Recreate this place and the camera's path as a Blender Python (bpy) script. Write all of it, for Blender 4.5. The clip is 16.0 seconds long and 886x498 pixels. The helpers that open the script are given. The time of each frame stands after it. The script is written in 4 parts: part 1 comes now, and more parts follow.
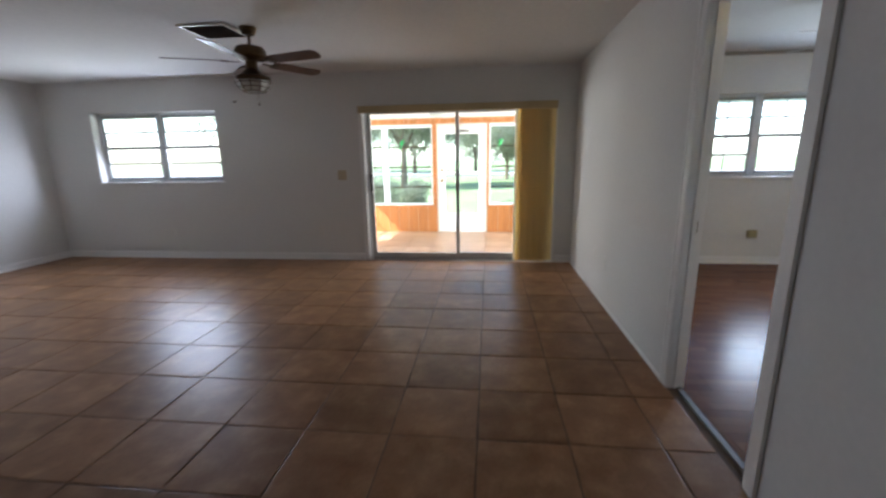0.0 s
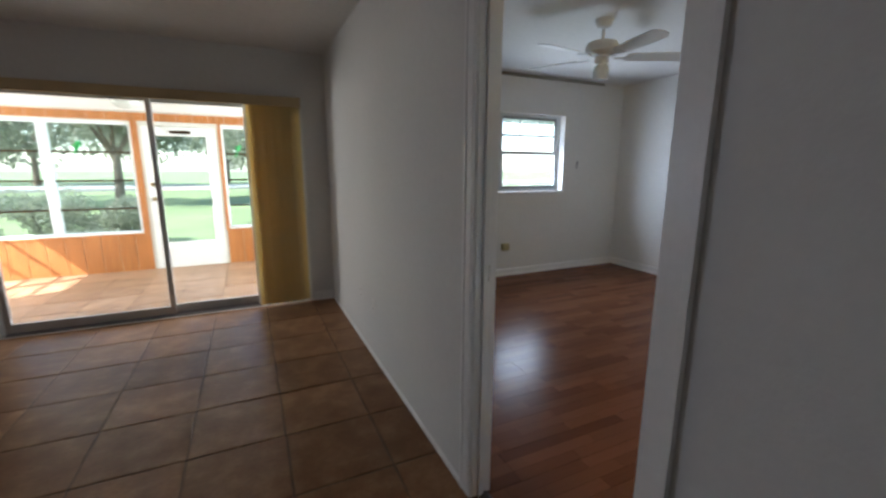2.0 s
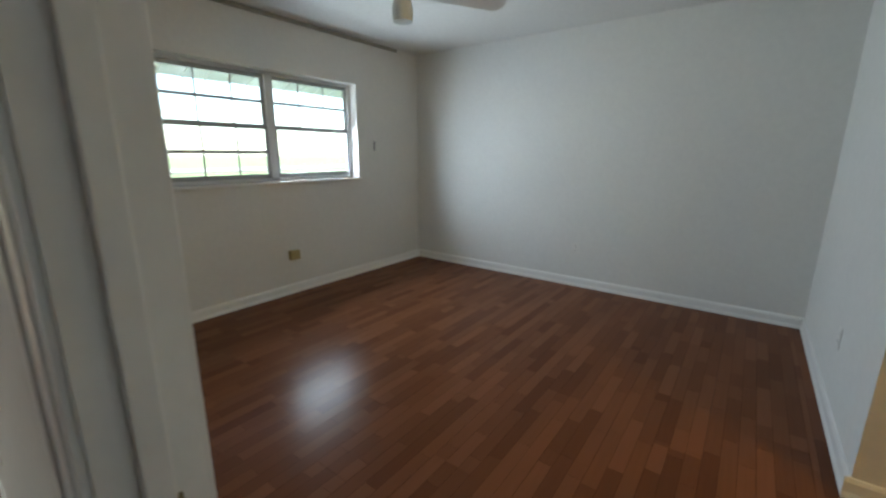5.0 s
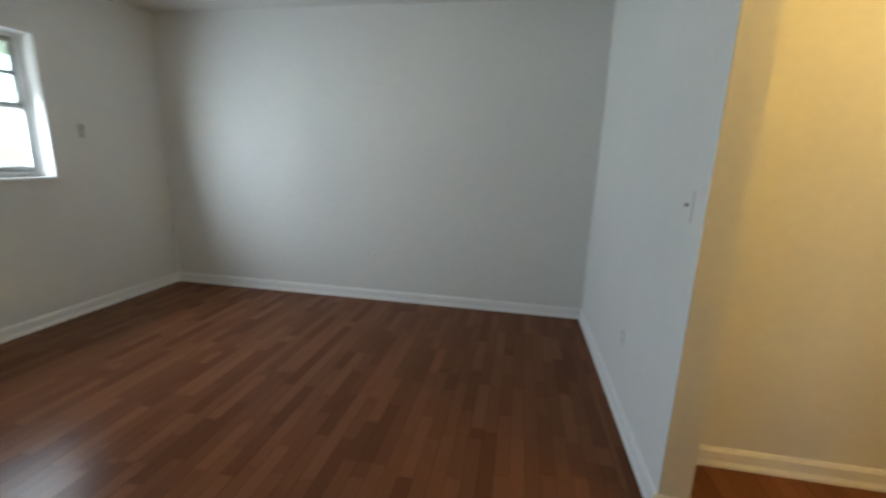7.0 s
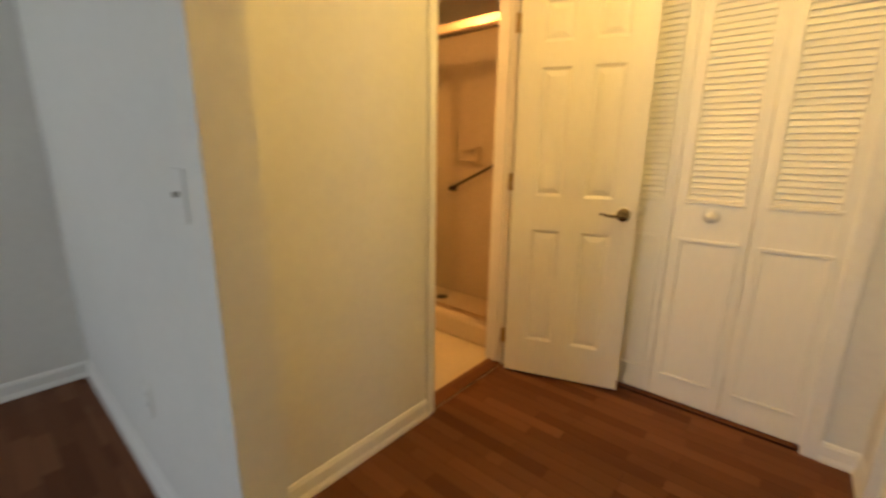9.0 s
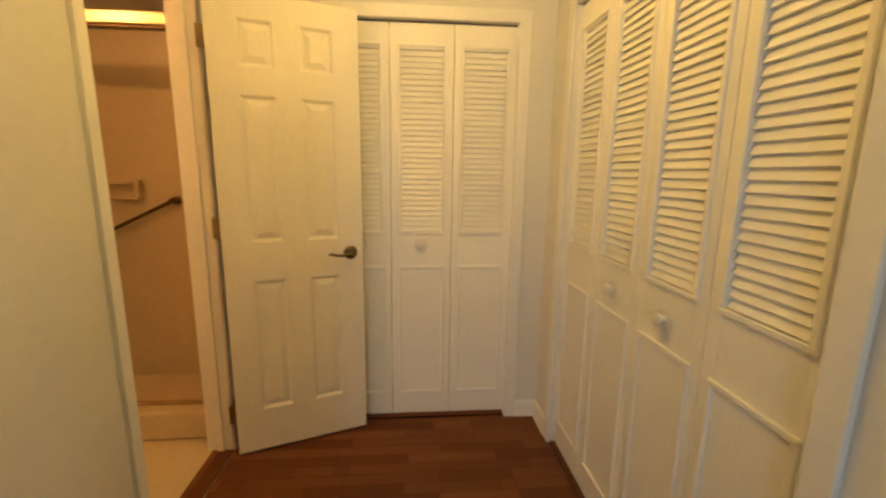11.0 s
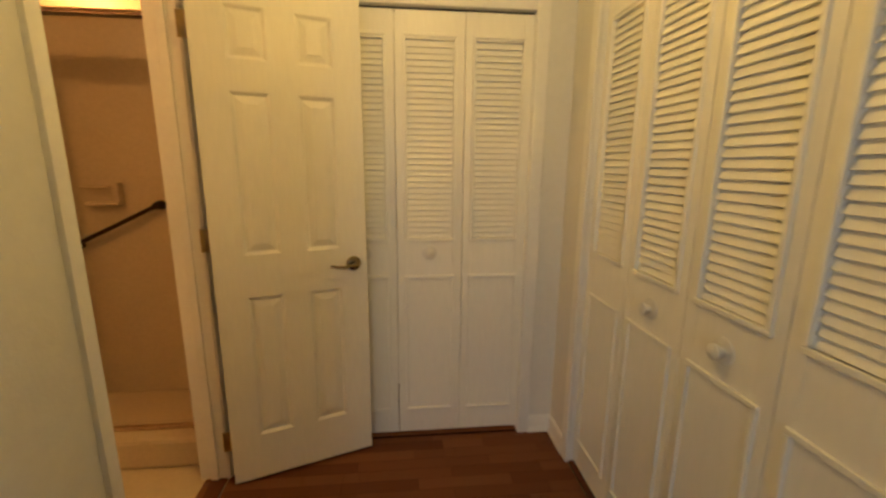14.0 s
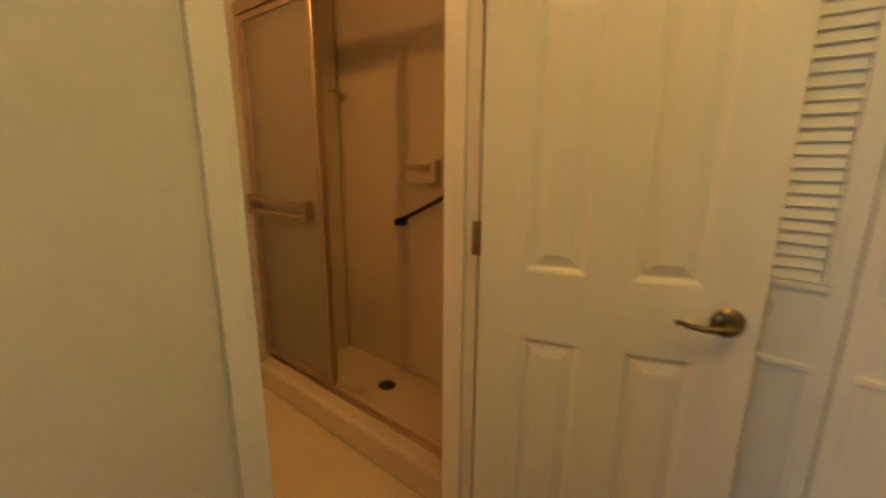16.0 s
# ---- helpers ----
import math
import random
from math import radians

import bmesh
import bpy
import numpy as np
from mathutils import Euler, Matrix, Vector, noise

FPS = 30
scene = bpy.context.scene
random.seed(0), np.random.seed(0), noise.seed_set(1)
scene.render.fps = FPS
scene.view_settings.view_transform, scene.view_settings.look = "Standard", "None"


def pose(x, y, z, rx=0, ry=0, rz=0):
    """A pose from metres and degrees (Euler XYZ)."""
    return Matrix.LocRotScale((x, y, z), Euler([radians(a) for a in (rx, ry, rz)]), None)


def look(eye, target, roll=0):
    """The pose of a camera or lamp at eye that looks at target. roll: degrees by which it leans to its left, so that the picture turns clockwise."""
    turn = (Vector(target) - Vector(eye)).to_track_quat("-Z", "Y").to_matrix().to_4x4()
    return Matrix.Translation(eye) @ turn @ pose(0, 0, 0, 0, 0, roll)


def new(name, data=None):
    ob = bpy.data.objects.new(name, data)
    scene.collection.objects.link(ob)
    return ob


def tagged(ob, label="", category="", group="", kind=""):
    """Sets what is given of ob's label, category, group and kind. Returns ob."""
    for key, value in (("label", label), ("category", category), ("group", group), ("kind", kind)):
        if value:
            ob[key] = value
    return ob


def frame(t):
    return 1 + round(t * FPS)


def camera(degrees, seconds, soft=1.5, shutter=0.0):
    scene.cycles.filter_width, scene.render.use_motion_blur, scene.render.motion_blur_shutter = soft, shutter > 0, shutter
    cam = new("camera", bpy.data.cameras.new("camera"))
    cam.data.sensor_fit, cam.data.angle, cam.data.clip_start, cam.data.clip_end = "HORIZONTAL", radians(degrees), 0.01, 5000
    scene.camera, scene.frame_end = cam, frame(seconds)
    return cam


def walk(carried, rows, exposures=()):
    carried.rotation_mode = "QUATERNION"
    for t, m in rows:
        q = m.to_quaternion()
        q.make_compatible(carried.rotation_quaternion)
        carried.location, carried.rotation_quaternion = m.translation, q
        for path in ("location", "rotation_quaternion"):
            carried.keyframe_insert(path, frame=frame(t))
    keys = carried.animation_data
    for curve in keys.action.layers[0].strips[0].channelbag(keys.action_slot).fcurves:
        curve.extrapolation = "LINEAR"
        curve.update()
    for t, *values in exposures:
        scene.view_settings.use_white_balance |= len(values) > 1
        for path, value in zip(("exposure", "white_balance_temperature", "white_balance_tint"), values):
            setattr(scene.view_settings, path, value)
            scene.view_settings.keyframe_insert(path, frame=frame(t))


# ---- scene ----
cam = camera(94.3, 16.0, 2.5, 0.45)
PATH = [
    (0, (0.189, 0.593, 1.335), (-0.026, 2.533, 0.901), -0.9),
    (0.5, (0.266, 0.889, 1.344), (0.246, 2.856, 0.984), 0.9),
    (1, (0.332, 1.155, 1.34), (0.605, 3.101, 0.967), 0.9),
    (1.5, (0.392, 1.398, 1.332), (1.027, 3.258, 0.964), -0.3),
    (2, (0.507, 1.61, 1.341), (1.342, 3.386, 0.955), 0.2),
    (2.5, (0.662, 1.826, 1.334), (1.71, 3.486, 0.95), 2.4),
    (3, (0.765, 2.043, 1.335), (2.086, 3.51, 1.013), 1.1),
    (3.5, (0.878, 2.188, 1.32), (2.319, 3.529, 0.965), 1.0),
    (6, (1.418, 2.582, 1.299), (3.111, 3.562, 0.881), 0.7),
    (6.5, (1.585, 2.595, 1.27), (3.402, 3.346, 0.902), 1.9),
    (7, (1.803, 2.603, 1.277), (3.725, 2.947, 0.846), 1.9),
    (7.5, (1.942, 2.664, 1.254), (3.895, 2.451, 0.875), 0.9),
    (8, (2.125, 2.595, 1.238), (3.981, 2.018, 0.765), 0.9),
    (8.5, (2.283, 2.48, 1.264), (3.945, 1.456, 0.832), 0.2),
    (9, (2.376, 2.319, 1.243), (3.64, 0.84, 0.779), 0.8),
    (9.5, (2.497, 2.221, 1.241), (3.267, 0.42, 0.834), -1.1),
    (10, (2.544, 2.164, 1.254), (2.995, 0.248, 0.898), -0.5),
    (12.5, (2.948, 2.341, 1.436), (2.26, 0.501, 1.059), 0.8),
    (13, (2.952, 2.327, 1.427), (2.318, 0.47, 1.039), 0.7),
    (13.5, (2.886, 2.219, 1.406), (2.407, 0.325, 0.975), 0.3),
    (14, (2.783, 2.048, 1.387), (2.585, 0.1, 0.981), 0.5),
    (14.5, (2.755, 1.908, 1.387), (2.9, -0.051, 1.012), 1.2),
    (15, (2.79, 1.702, 1.338), (3.312, -0.197, 0.99), 0.9),
    (15.5, (2.879, 1.487, 1.303), (3.707, -0.287, 0.892), 0.2),
    (16, (2.951, 1.269, 1.298), (4.183, -0.241, 0.852), 0.4),
]
EXPOSURES = [(0.0, 3.0, 5800, 13), (1.5, 2.68, 5850, 13), (3.5, 2.5, 6100, 8), (6.0, 2.88, 6300, 4), (7.5, 2.76, 6450, 7), (9.0, 2.72, 7050, 10), (10.0, 2.55, 7250, 11), (12.5, 2.16, 6550, 9), (16.0, 1.88, 6550, 10)]
walk(cam, [(t, look(eye, target, roll)) for t, eye, target, roll in PATH], EXPOSURES)
SKY, SUN, BED_DAY, LIV_DAY, HALL_W, BATH_W, PORCH_FILL = 0.13, 3.7, 7.4, 9.4, 3.45, 4.6, 24.0

# ---- world and sun ----
SUN_FROM = Vector((-1.0, -0.37, 1.1)).normalized()
world = bpy.data.worlds.new("world")
scene.world = world
world.use_nodes = True
wn = world.node_tree.nodes
sky = wn.new("ShaderNodeTexSky")
sky.sky_type, sky.sun_disc = "NISHITA", False
sky.sun_elevation, sky.sun_rotation = math.asin(SUN_FROM.z), math.atan2(SUN_FROM.x, SUN_FROM.y)
world.node_tree.links.new(sky.outputs[0], wn["Background"].inputs[0])
wn["Background"].inputs[1].default_value = SKY

sun_data = bpy.data.lights.new("sun", "SUN")
sun_data.energy, sun_data.angle, sun_data.color = SUN, radians(0.5), (1.0, 0.95, 0.88)
sun = new("sun", sun_data)
sun.matrix_world = look(SUN_FROM * 40, (0, 0, 0))


def lamp(name, kind, m, energy, color, size=0.1, size_y=None):
    d = bpy.data.lights.new(name, kind)
    d.energy, d.color = energy, color
    if kind == "AREA":
        d.size = size
        if size_y:
            d.shape, d.size_y = "RECTANGLE", size_y
    else:
        d.shadow_soft_size = size
    ob = new(name, d)
    ob.matrix_world = m
    return ob


PORCH_X = (-3.42, 1.57)
# area lamps stand in for skylight in bedroom and living windows; warm bulbs of hall and bath
lamp("window_daylight", "AREA", look((3.77, 6.13, 1.29), (3.87, 5.0, 1.0)), BED_DAY, (0.77, 0.87, 1.0), 0.78, 0.42)
lamp("window_daylight", "AREA", look((-4.3, 6.13, 1.32), (-4.1, 5.0, 0.95)), LIV_DAY, (0.84, 0.88, 1.0), 0.9, 0.45)
# two unseen lamps added at the porch sides to brighten porch and living room
lamp("porch_side_fill", "AREA", pose(PORCH_X[0], 7.4, 1.2, 0, -90, 0), PORCH_FILL, (1.0, 0.96, 0.88), 1.4, 2.0)
lamp("porch_side_fill", "AREA", pose(PORCH_X[1], 7.4, 1.2, 0, 90, 0), PORCH_FILL, (1.0, 0.96, 0.88), 1.4, 2.0)
lamp("hall_bulb", "POINT", pose(2.7, 1.14, 2.26), HALL_W, (1.0, 0.625, 0.17), 0.06)
lamp("bath_bulb", "POINT", pose(4.6, 1.3, 2.31), BATH_W, (1.0, 0.47, 0.14), 0.06)


# ---- materials ----
def node_mat(name):
    m = bpy.data.materials.new(name)
    m.use_nodes = True
    t = m.node_tree
    return m, t, t.nodes["Principled BSDF"]


def mat(name, color, rough=0.5, metal=0.0, var=(3.0, 0.06), grain=(60.0, 0.04), bump=(120.0, 0.02), spec=0.5, stretch=(1, 1, 1), dist=0.002):
    """A surface with colour drift at two scales and a fine relief, in object metres."""
    m, t, p = node_mat(name)
    n, l = t.nodes, t.links
    co = n.new("ShaderNodeTexCoord")
    mp = n.new("ShaderNodeMapping")
    mp.inputs["Scale"].default_value = stretch
    l.new(co.outputs["Object"], mp.inputs[0])
    rnd = n.new("ShaderNodeObjectInfo")
    add = n.new("ShaderNodeVectorMath")
    l.new(mp.outputs[0], add.inputs[0])
    sc = n.new("ShaderNodeMath")
    sc.operation = "MULTIPLY"
    sc.inputs[1].default_value = 37.0
    l.new(rnd.outputs["Random"], sc.inputs[0])
    l.new(sc.outputs[0], add.inputs[1])
    big, small = n.new("ShaderNodeTexNoise"), n.new("ShaderNodeTexNoise")
    big.inputs["Scale"].default_value, small.inputs["Scale"].default_value = var[0], grain[0]
    big.inputs["Detail"].default_value, small.inputs["Detail"].default_value = 4, 3
    for q in (big, small):
        l.new(add.outputs[0], q.inputs["Vector"])
    s1, s2 = n.new("ShaderNodeMapRange"), n.new("ShaderNodeMapRange")
    for s, q, a in ((s1, big, var[1]), (s2, small, grain[1])):
        s.inputs["From Min"].default_value, s.inputs["From Max"].default_value = 0.3, 0.7
        s.inputs["To Min"].default_value, s.inputs["To Max"].default_value = 1 - a, 1 + a
        l.new(q.outputs[0], s.inputs["Value"])
    mul = n.new("ShaderNodeMath")
    mul.operation = "MULTIPLY"
    l.new(s1.outputs[0], mul.inputs[0])
    l.new(s2.outputs[0], mul.inputs[1])
    hsv = n.new("ShaderNodeHueSaturation")
    hsv.inputs["Color"].default_value = (*color, 1)
    l.new(mul.outputs[0], hsv.inputs["Value"])
    l.new(hsv.outputs[0], p.inputs["Base Color"])
    p.inputs["Roughness"].default_value, p.inputs["Metallic"].default_value = rough, metal
    p.inputs["Specular IOR Level"].default_value = spec
    if bump[1]:
        bn, b = n.new("ShaderNodeTexNoise"), n.new("ShaderNodeBump")
        bn.inputs["Scale"].default_value = bump[0]
        l.new(add.outputs[0], bn.inputs["Vector"])
        b.inputs["Strength"].default_value, b.inputs["Distance"].default_value = bump[1], dist
        l.new(bn.outputs[0], b.inputs["Height"])
        l.new(b.outputs[0], p.inputs["Normal"])
    return m


def laminate_mat():
    """Printed three-strip laminate: short strips of differing red-brown, with grain along x."""
    m, t, p = node_mat("laminate")
    n, l = t.nodes, t.links
    co, rnd = n.new("ShaderNodeTexCoord"), n.new("ShaderNodeObjectInfo")
    sc = n.new("ShaderNodeVectorMath")
    sc.operation = "MULTIPLY"
    sc.inputs[1].default_value = (7.3, 0.064 * 40, 0)
    fl = n.new("ShaderNodeMath")
    fl.operation = "MULTIPLY"
    fl.inputs[1].default_value = 1.0
    l.new(rnd.outputs["Random"], fl.inputs[0])
    comb = n.new("ShaderNodeCombineXYZ")
    l.new(fl.outputs[0], comb.inputs[0])
    l.new(comb.outputs[0], sc.inputs[0])
    add = n.new("ShaderNodeVectorMath")
    l.new(co.outputs["Object"], add.inputs[0])
    l.new(sc.outputs[0], add.inputs[1])
    br = n.new("ShaderNodeTexBrick")
    br.inputs["Scale"].default_value = 1.0
    br.inputs["Brick Width"].default_value, br.inputs["Row Height"].default_value = 0.42, 0.064
    br.inputs["Mortar Size"].default_value = 0.0006
    br.offset, br.offset_frequency = 0.37, 2
    br.inputs["Color1"].default_value, br.inputs["Color2"].default_value = (*LAM_A, 1), (*LAM_B, 1)
    br.inputs["Mortar"].default_value = (0.04, 0.015, 0.008, 1)
    l.new(add.outputs[0], br.inputs["Vector"])
    mp = n.new("ShaderNodeMapping")
    mp.inputs["Scale"].default_value = (2.5, 45, 1)
    l.new(add.outputs[0], mp.inputs[0])
    gr = n.new("ShaderNodeTexNoise")
    gr.inputs["Scale"].default_value, gr.inputs["Detail"].default_value = 1.6, 6
    l.new(mp.outputs[0], gr.inputs["Vector"])
    mr = n.new("ShaderNodeMapRange")
    mr.inputs["From Min"].default_value, mr.inputs["From Max"].default_value = 0.3, 0.7
    mr.inputs["To Min"].default_value, mr.inputs["To Max"].default_value = 0.96, 1.04
    l.new(gr.outputs[0], mr.inputs["Value"])
    hsv = n.new("ShaderNodeHueSaturation")
    l.new(br.outputs["Color"], hsv.inputs["Color"])
    l.new(mr.outputs[0], hsv.inputs["Value"])
    l.new(hsv.outputs[0], p.inputs["Base Color"])
    rr = n.new("ShaderNodeMapRange")
    rr.inputs["To Min"].default_value, rr.inputs["To Max"].default_value = 0.2, 0.3
    l.new(gr.outputs[0], rr.inputs["Value"])
    l.new(rr.outputs[0], p.inputs["Roughness"])
    p.inputs["Specular IOR Level"].default_value = 0.05
    b = n.new("ShaderNodeBump")
    b.inputs["Strength"].default_value, b.inputs["Distance"].default_value = 0.05, 0.001
    l.new(gr.outputs[0], b.inputs["Height"])
    l.new(b.outputs[0], p.inputs["Normal"])
    return m


def tile_mat(name, a, b, c):
    """Fired-clay look tile: cloudy browns inside each tile, each tile its own shade."""
    m, t, p = node_mat(name)
    n, l = t.nodes, t.links
    co, rnd = n.new("ShaderNodeTexCoord"), n.new("ShaderNodeObjectInfo")
    add = n.new("ShaderNodeVectorMath")
    sc = n.new("ShaderNodeMath")
    sc.operation = "MULTIPLY"
    sc.inputs[1].default_value = 91.0
    l.new(rnd.outputs["Random"], sc.inputs[0])
    l.new(co.outputs["Object"], add.inputs[0])
    l.new(sc.outputs[0], add.inputs[1])
    n1, n2 = n.new("ShaderNodeTexNoise"), n.new("ShaderNodeTexNoise")
    n1.inputs["Scale"].default_value, n1.inputs["Detail"].default_value = 7.0, 7
    n2.inputs["Scale"].default_value, n2.inputs["Detail"].default_value = 55.0, 4
    for q in (n1, n2):
        l.new(add.outputs[0], q.inputs["Vector"])
    cr = n.new("ShaderNodeValToRGB")
    e = cr.color_ramp.elements
    e[0].position, e[0].color = 0.22, (*a, 1)
    e[1].position, e[1].color = 0.72, (*c, 1)
    mid = e.new(0.5)
    mid.color = (*b, 1)
    l.new(n1.outputs[0], cr.inputs[0])
    v1, v2 = n.new("ShaderNodeMapRange"), n.new("ShaderNodeMapRange")
    v1.inputs["To Min"].default_value, v1.inputs["To Max"].default_value = 0.84, 1.14
    l.new(rnd.outputs["Random"], v1.inputs["Value"])
    v2.inputs["To Min"].default_value, v2.inputs["To Max"].default_value = 0.8, 1.2
    l.new(n2.outputs[0], v2.inputs["Value"])
    mul = n.new("ShaderNodeMath")
    mul.operation = "MULTIPLY"
    l.new(v1.outputs[0], mul.inputs[0])
    l.new(v2.outputs[0], mul.inputs[1])
    hsv = n.new("ShaderNodeHueSaturation")
    l.new(cr.outputs[0], hsv.inputs["Color"])
    l.new(mul.outputs[0], hsv.inputs["Value"])
    l.new(hsv.outputs[0], p.inputs["Base Color"])
    rr = n.new("ShaderNodeMapRange")
    rr.inputs["To Min"].default_value, rr.inputs["To Max"].default_value = 0.26, 0.42
    l.new(n1.outputs[0], rr.inputs["Value"])
    l.new(rr.outputs[0], p.inputs["Roughness"])
    p.inputs["Specular IOR Level"].default_value = 0.13
    bp = n.new("ShaderNodeBump")
    bp.inputs["Strength"].default_value, bp.inputs["Distance"].default_value = 0.12, 0.004
    l.new(n1.outputs[0], bp.inputs["Height"])
    l.new(bp.outputs[0], p.inputs["Normal"])
    return m


def pane_mat():
    """Clear thin glass: straight through, with a Fresnel gloss."""
    m, t, p = node_mat("clear_glass")
    n, l = t.nodes, t.links
    tr, gl, mx, fr = n.new("ShaderNodeBsdfTransparent"), n.new("ShaderNodeBsdfGlossy"), n.new("ShaderNodeMixShader"), n.new("ShaderNodeFresnel")
    tr.inputs[0].default_value = (0.93, 0.96, 0.95, 1)
    gl.inputs["Roughness"].default_value = 0.02
    fr.inputs[0].default_value = 1.3
    l.new(fr.outputs[0], mx.inputs[0])
    l.new(tr.outputs[0], mx.inputs[1])
    l.new(gl.outputs[0], mx.inputs[2])
    l.new(mx.outputs[0], n["Material Output"].inputs[0])
    return m


def glass_mat(name, color, rough):
    m, t, p = node_mat(name)
    p.inputs["Base Color"].default_value = (*color, 1)
    p.inputs["Roughness"].default_value = rough
    p.inputs["Transmission Weight"].default_value = 1.0
    p.inputs["IOR"].default_value = 1.2
    return m


def bulb_mat(name, color, power):
    m, t, p = node_mat(name)
    p.inputs["Base Color"].default_value = (0.8, 0.75, 0.65, 1)
    p.inputs["Emission Color"].default_value = (*color, 1)
    p.inputs["Emission Strength"].default_value = power
    return m


LAM_A, LAM_B = (0.198, 0.08, 0.039), (0.118, 0.046, 0.023)
WALL = mat("wall_paint", (0.72, 0.715, 0.685), 0.75, var=(0.9, 0.025), grain=(30, 0.02), bump=(90, 0.22), dist=0.003, spec=0.3)
CEIL = mat("ceiling_paint", (0.74, 0.73, 0.7), 0.85, var=(0.8, 0.03), grain=(25, 0.03), bump=(55, 0.45), dist=0.004, spec=0.2)
TRIM = mat("trim_paint", (0.82, 0.815, 0.79), 0.38, var=(2, 0.03), grain=(40, 0.02), bump=(30, 0.05))
DOORW = mat("door_paint", (0.86, 0.845, 0.785), 0.4, var=(1.5, 0.03), grain=(90, 0.02), bump=(70, 0.06), stretch=(1, 1, 0.15))
ALU = mat("white_aluminium", (0.72, 0.74, 0.75), 0.4, 0.0, var=(4, 0.05))
THRESH = mat("worn_threshold_metal", (0.09, 0.08, 0.075), 0.38, 0.4, var=(10, 0.2))
TRACK = mat("beige_track", (0.3, 0.29, 0.25), 0.5)
STILE = mat("mill_aluminium", (0.45, 0.44, 0.42), 0.45, 0.2, var=(5, 0.08))
GREYALU = mat("grey_aluminium", (0.3, 0.3, 0.31), 0.4, 0.7, var=(4, 0.1))
DARK = mat("dark_gap", (0.03, 0.025, 0.02), 0.8)
BRASS = mat("aged_brass", (0.42, 0.3, 0.14), 0.32, 1.0, var=(20, 0.15))
NICKEL = mat("antique_nickel", (0.22, 0.17, 0.1), 0.24, 1.0, var=(25, 0.15))
CHROME = mat("chrome", (0.7, 0.68, 0.62), 0.15, 1.0, var=(12, 0.06))
GOLDALU = mat("bright_bronze_frame", (0.52, 0.4, 0.28), 0.3, 1.0, var=(8, 0.08))
GROUT = mat("grout", (0.125, 0.085, 0.056), 0.9, var=(6, 0.25), bump=(200, 0.3))
TILE = tile_mat("clay_tile", (0.215, 0.108, 0.055), (0.285, 0.153, 0.079), (0.385, 0.224, 0.118))
PTILE = tile_mat("porch_tile", (0.22, 0.12, 0.07), (0.32, 0.19, 0.115), (0.4, 0.26, 0.17))
LAM = laminate_mat()
CREAM = mat("vinyl_slat", (0.82, 0.68, 0.34), 0.5, var=(3, 0.05), grain=(80, 0.03), stretch=(1, 1, 0.1))
cn, clk = CREAM.node_tree.nodes, CREAM.node_tree.links
thin, both = cn.new("ShaderNodeBsdfTranslucent"), cn.new("ShaderNodeMixShader")
thin.inputs[0].default_value = (0.9, 0.78, 0.46, 1)
both.inputs[0].default_value = 0.45
clk.new(cn["Principled BSDF"].outputs[0], both.inputs[1])
clk.new(thin.outputs[0], both.inputs[2])
clk.new(both.outputs[0], cn["Material Output"].inputs[0])
VALANCE = mat("tan_valance", (0.48, 0.37, 0.2), 0.6, var=(3, 0.08))
PANEL = mat("wood_panelling", (0.42, 0.16, 0.045), 0.5, var=(3, 0.15), grain=(30, 0.12), stretch=(6, 6, 0.5))
JACK = mat("yellowed_plastic", (0.42, 0.36, 0.18), 0.45, var=(8, 0.05))
IVORY = mat("ivory_plastic", (0.55, 0.47, 0.32), 0.4, var=(8, 0.04))
PLATE = mat("white_plastic", (0.72, 0.71, 0.67), 0.35, var=(8, 0.03))
BROWN = mat("fan_walnut", (0.1, 0.045, 0.02), 0.4, var=(4, 0.2), grain=(50, 0.15), stretch=(1, 12, 1))
ABRASS = mat("fan_antique_brass", (0.11, 0.075, 0.042), 0.42, 1.0, var=(14, 0.2))
FANW = mat("fan_white", (0.74, 0.74, 0.7), 0.6, var=(5, 0.03))
SHADE = mat("shade_glass", (0.7, 0.72, 0.68), 0.2, var=(10, 0.04), spec=0.8)
BATHF = mat("bath_floor", (0.62, 0.52, 0.36), 0.4, var=(3, 0.06), grain=(40, 0.04))
FIBRE = mat("shower_fibreglass", (0.6, 0.5, 0.35), 0.25, var=(2, 0.04), bump=(10, 0.03))
SASHM = mat("weathered_aluminium", (0.36, 0.37, 0.38), 0.5, 0.2, var=(6, 0.1))
AWN = mat("awning_enamel", (0.74, 0.74, 0.72), 0.6, var=(2, 0.08))
BRONZE = mat("dark_bronze", (0.08, 0.055, 0.035), 0.35, 1.0, var=(20, 0.1))
GLASS = pane_mat()
FROST = glass_mat("obscure_glass", (0.7, 0.66, 0.55), 0.4)
FROST.node_tree.nodes["Principled BSDF"].inputs["Transmission Weight"].default_value = 0.86
KIT = glass_mat("lamp_glass", (0.85, 0.88, 0.84), 0.08)
GRASS = mat("lawn", (0.15, 0.19, 0.075), 0.9, var=(0.5, 0.25), grain=(40, 0.3), bump=(80, 0.5), dist=0.02)
LEAF = mat("foliage", (0.12, 0.128, 0.085), 0.6, var=(2, 0.3), grain=(12, 0.3))
fn, flk = LEAF.node_tree.nodes, LEAF.node_tree.links
leaf_thin, leaf_both = fn.new("ShaderNodeBsdfTranslucent"), fn.new("ShaderNodeMixShader")
leaf_thin.inputs[0].default_value = (0.36, 0.38, 0.26, 1)
leaf_both.inputs[0].default_value = 0.45
flk.new(fn["Principled BSDF"].outputs[0], leaf_both.inputs[1])
flk.new(leaf_thin.outputs[0], leaf_both.inputs[2])
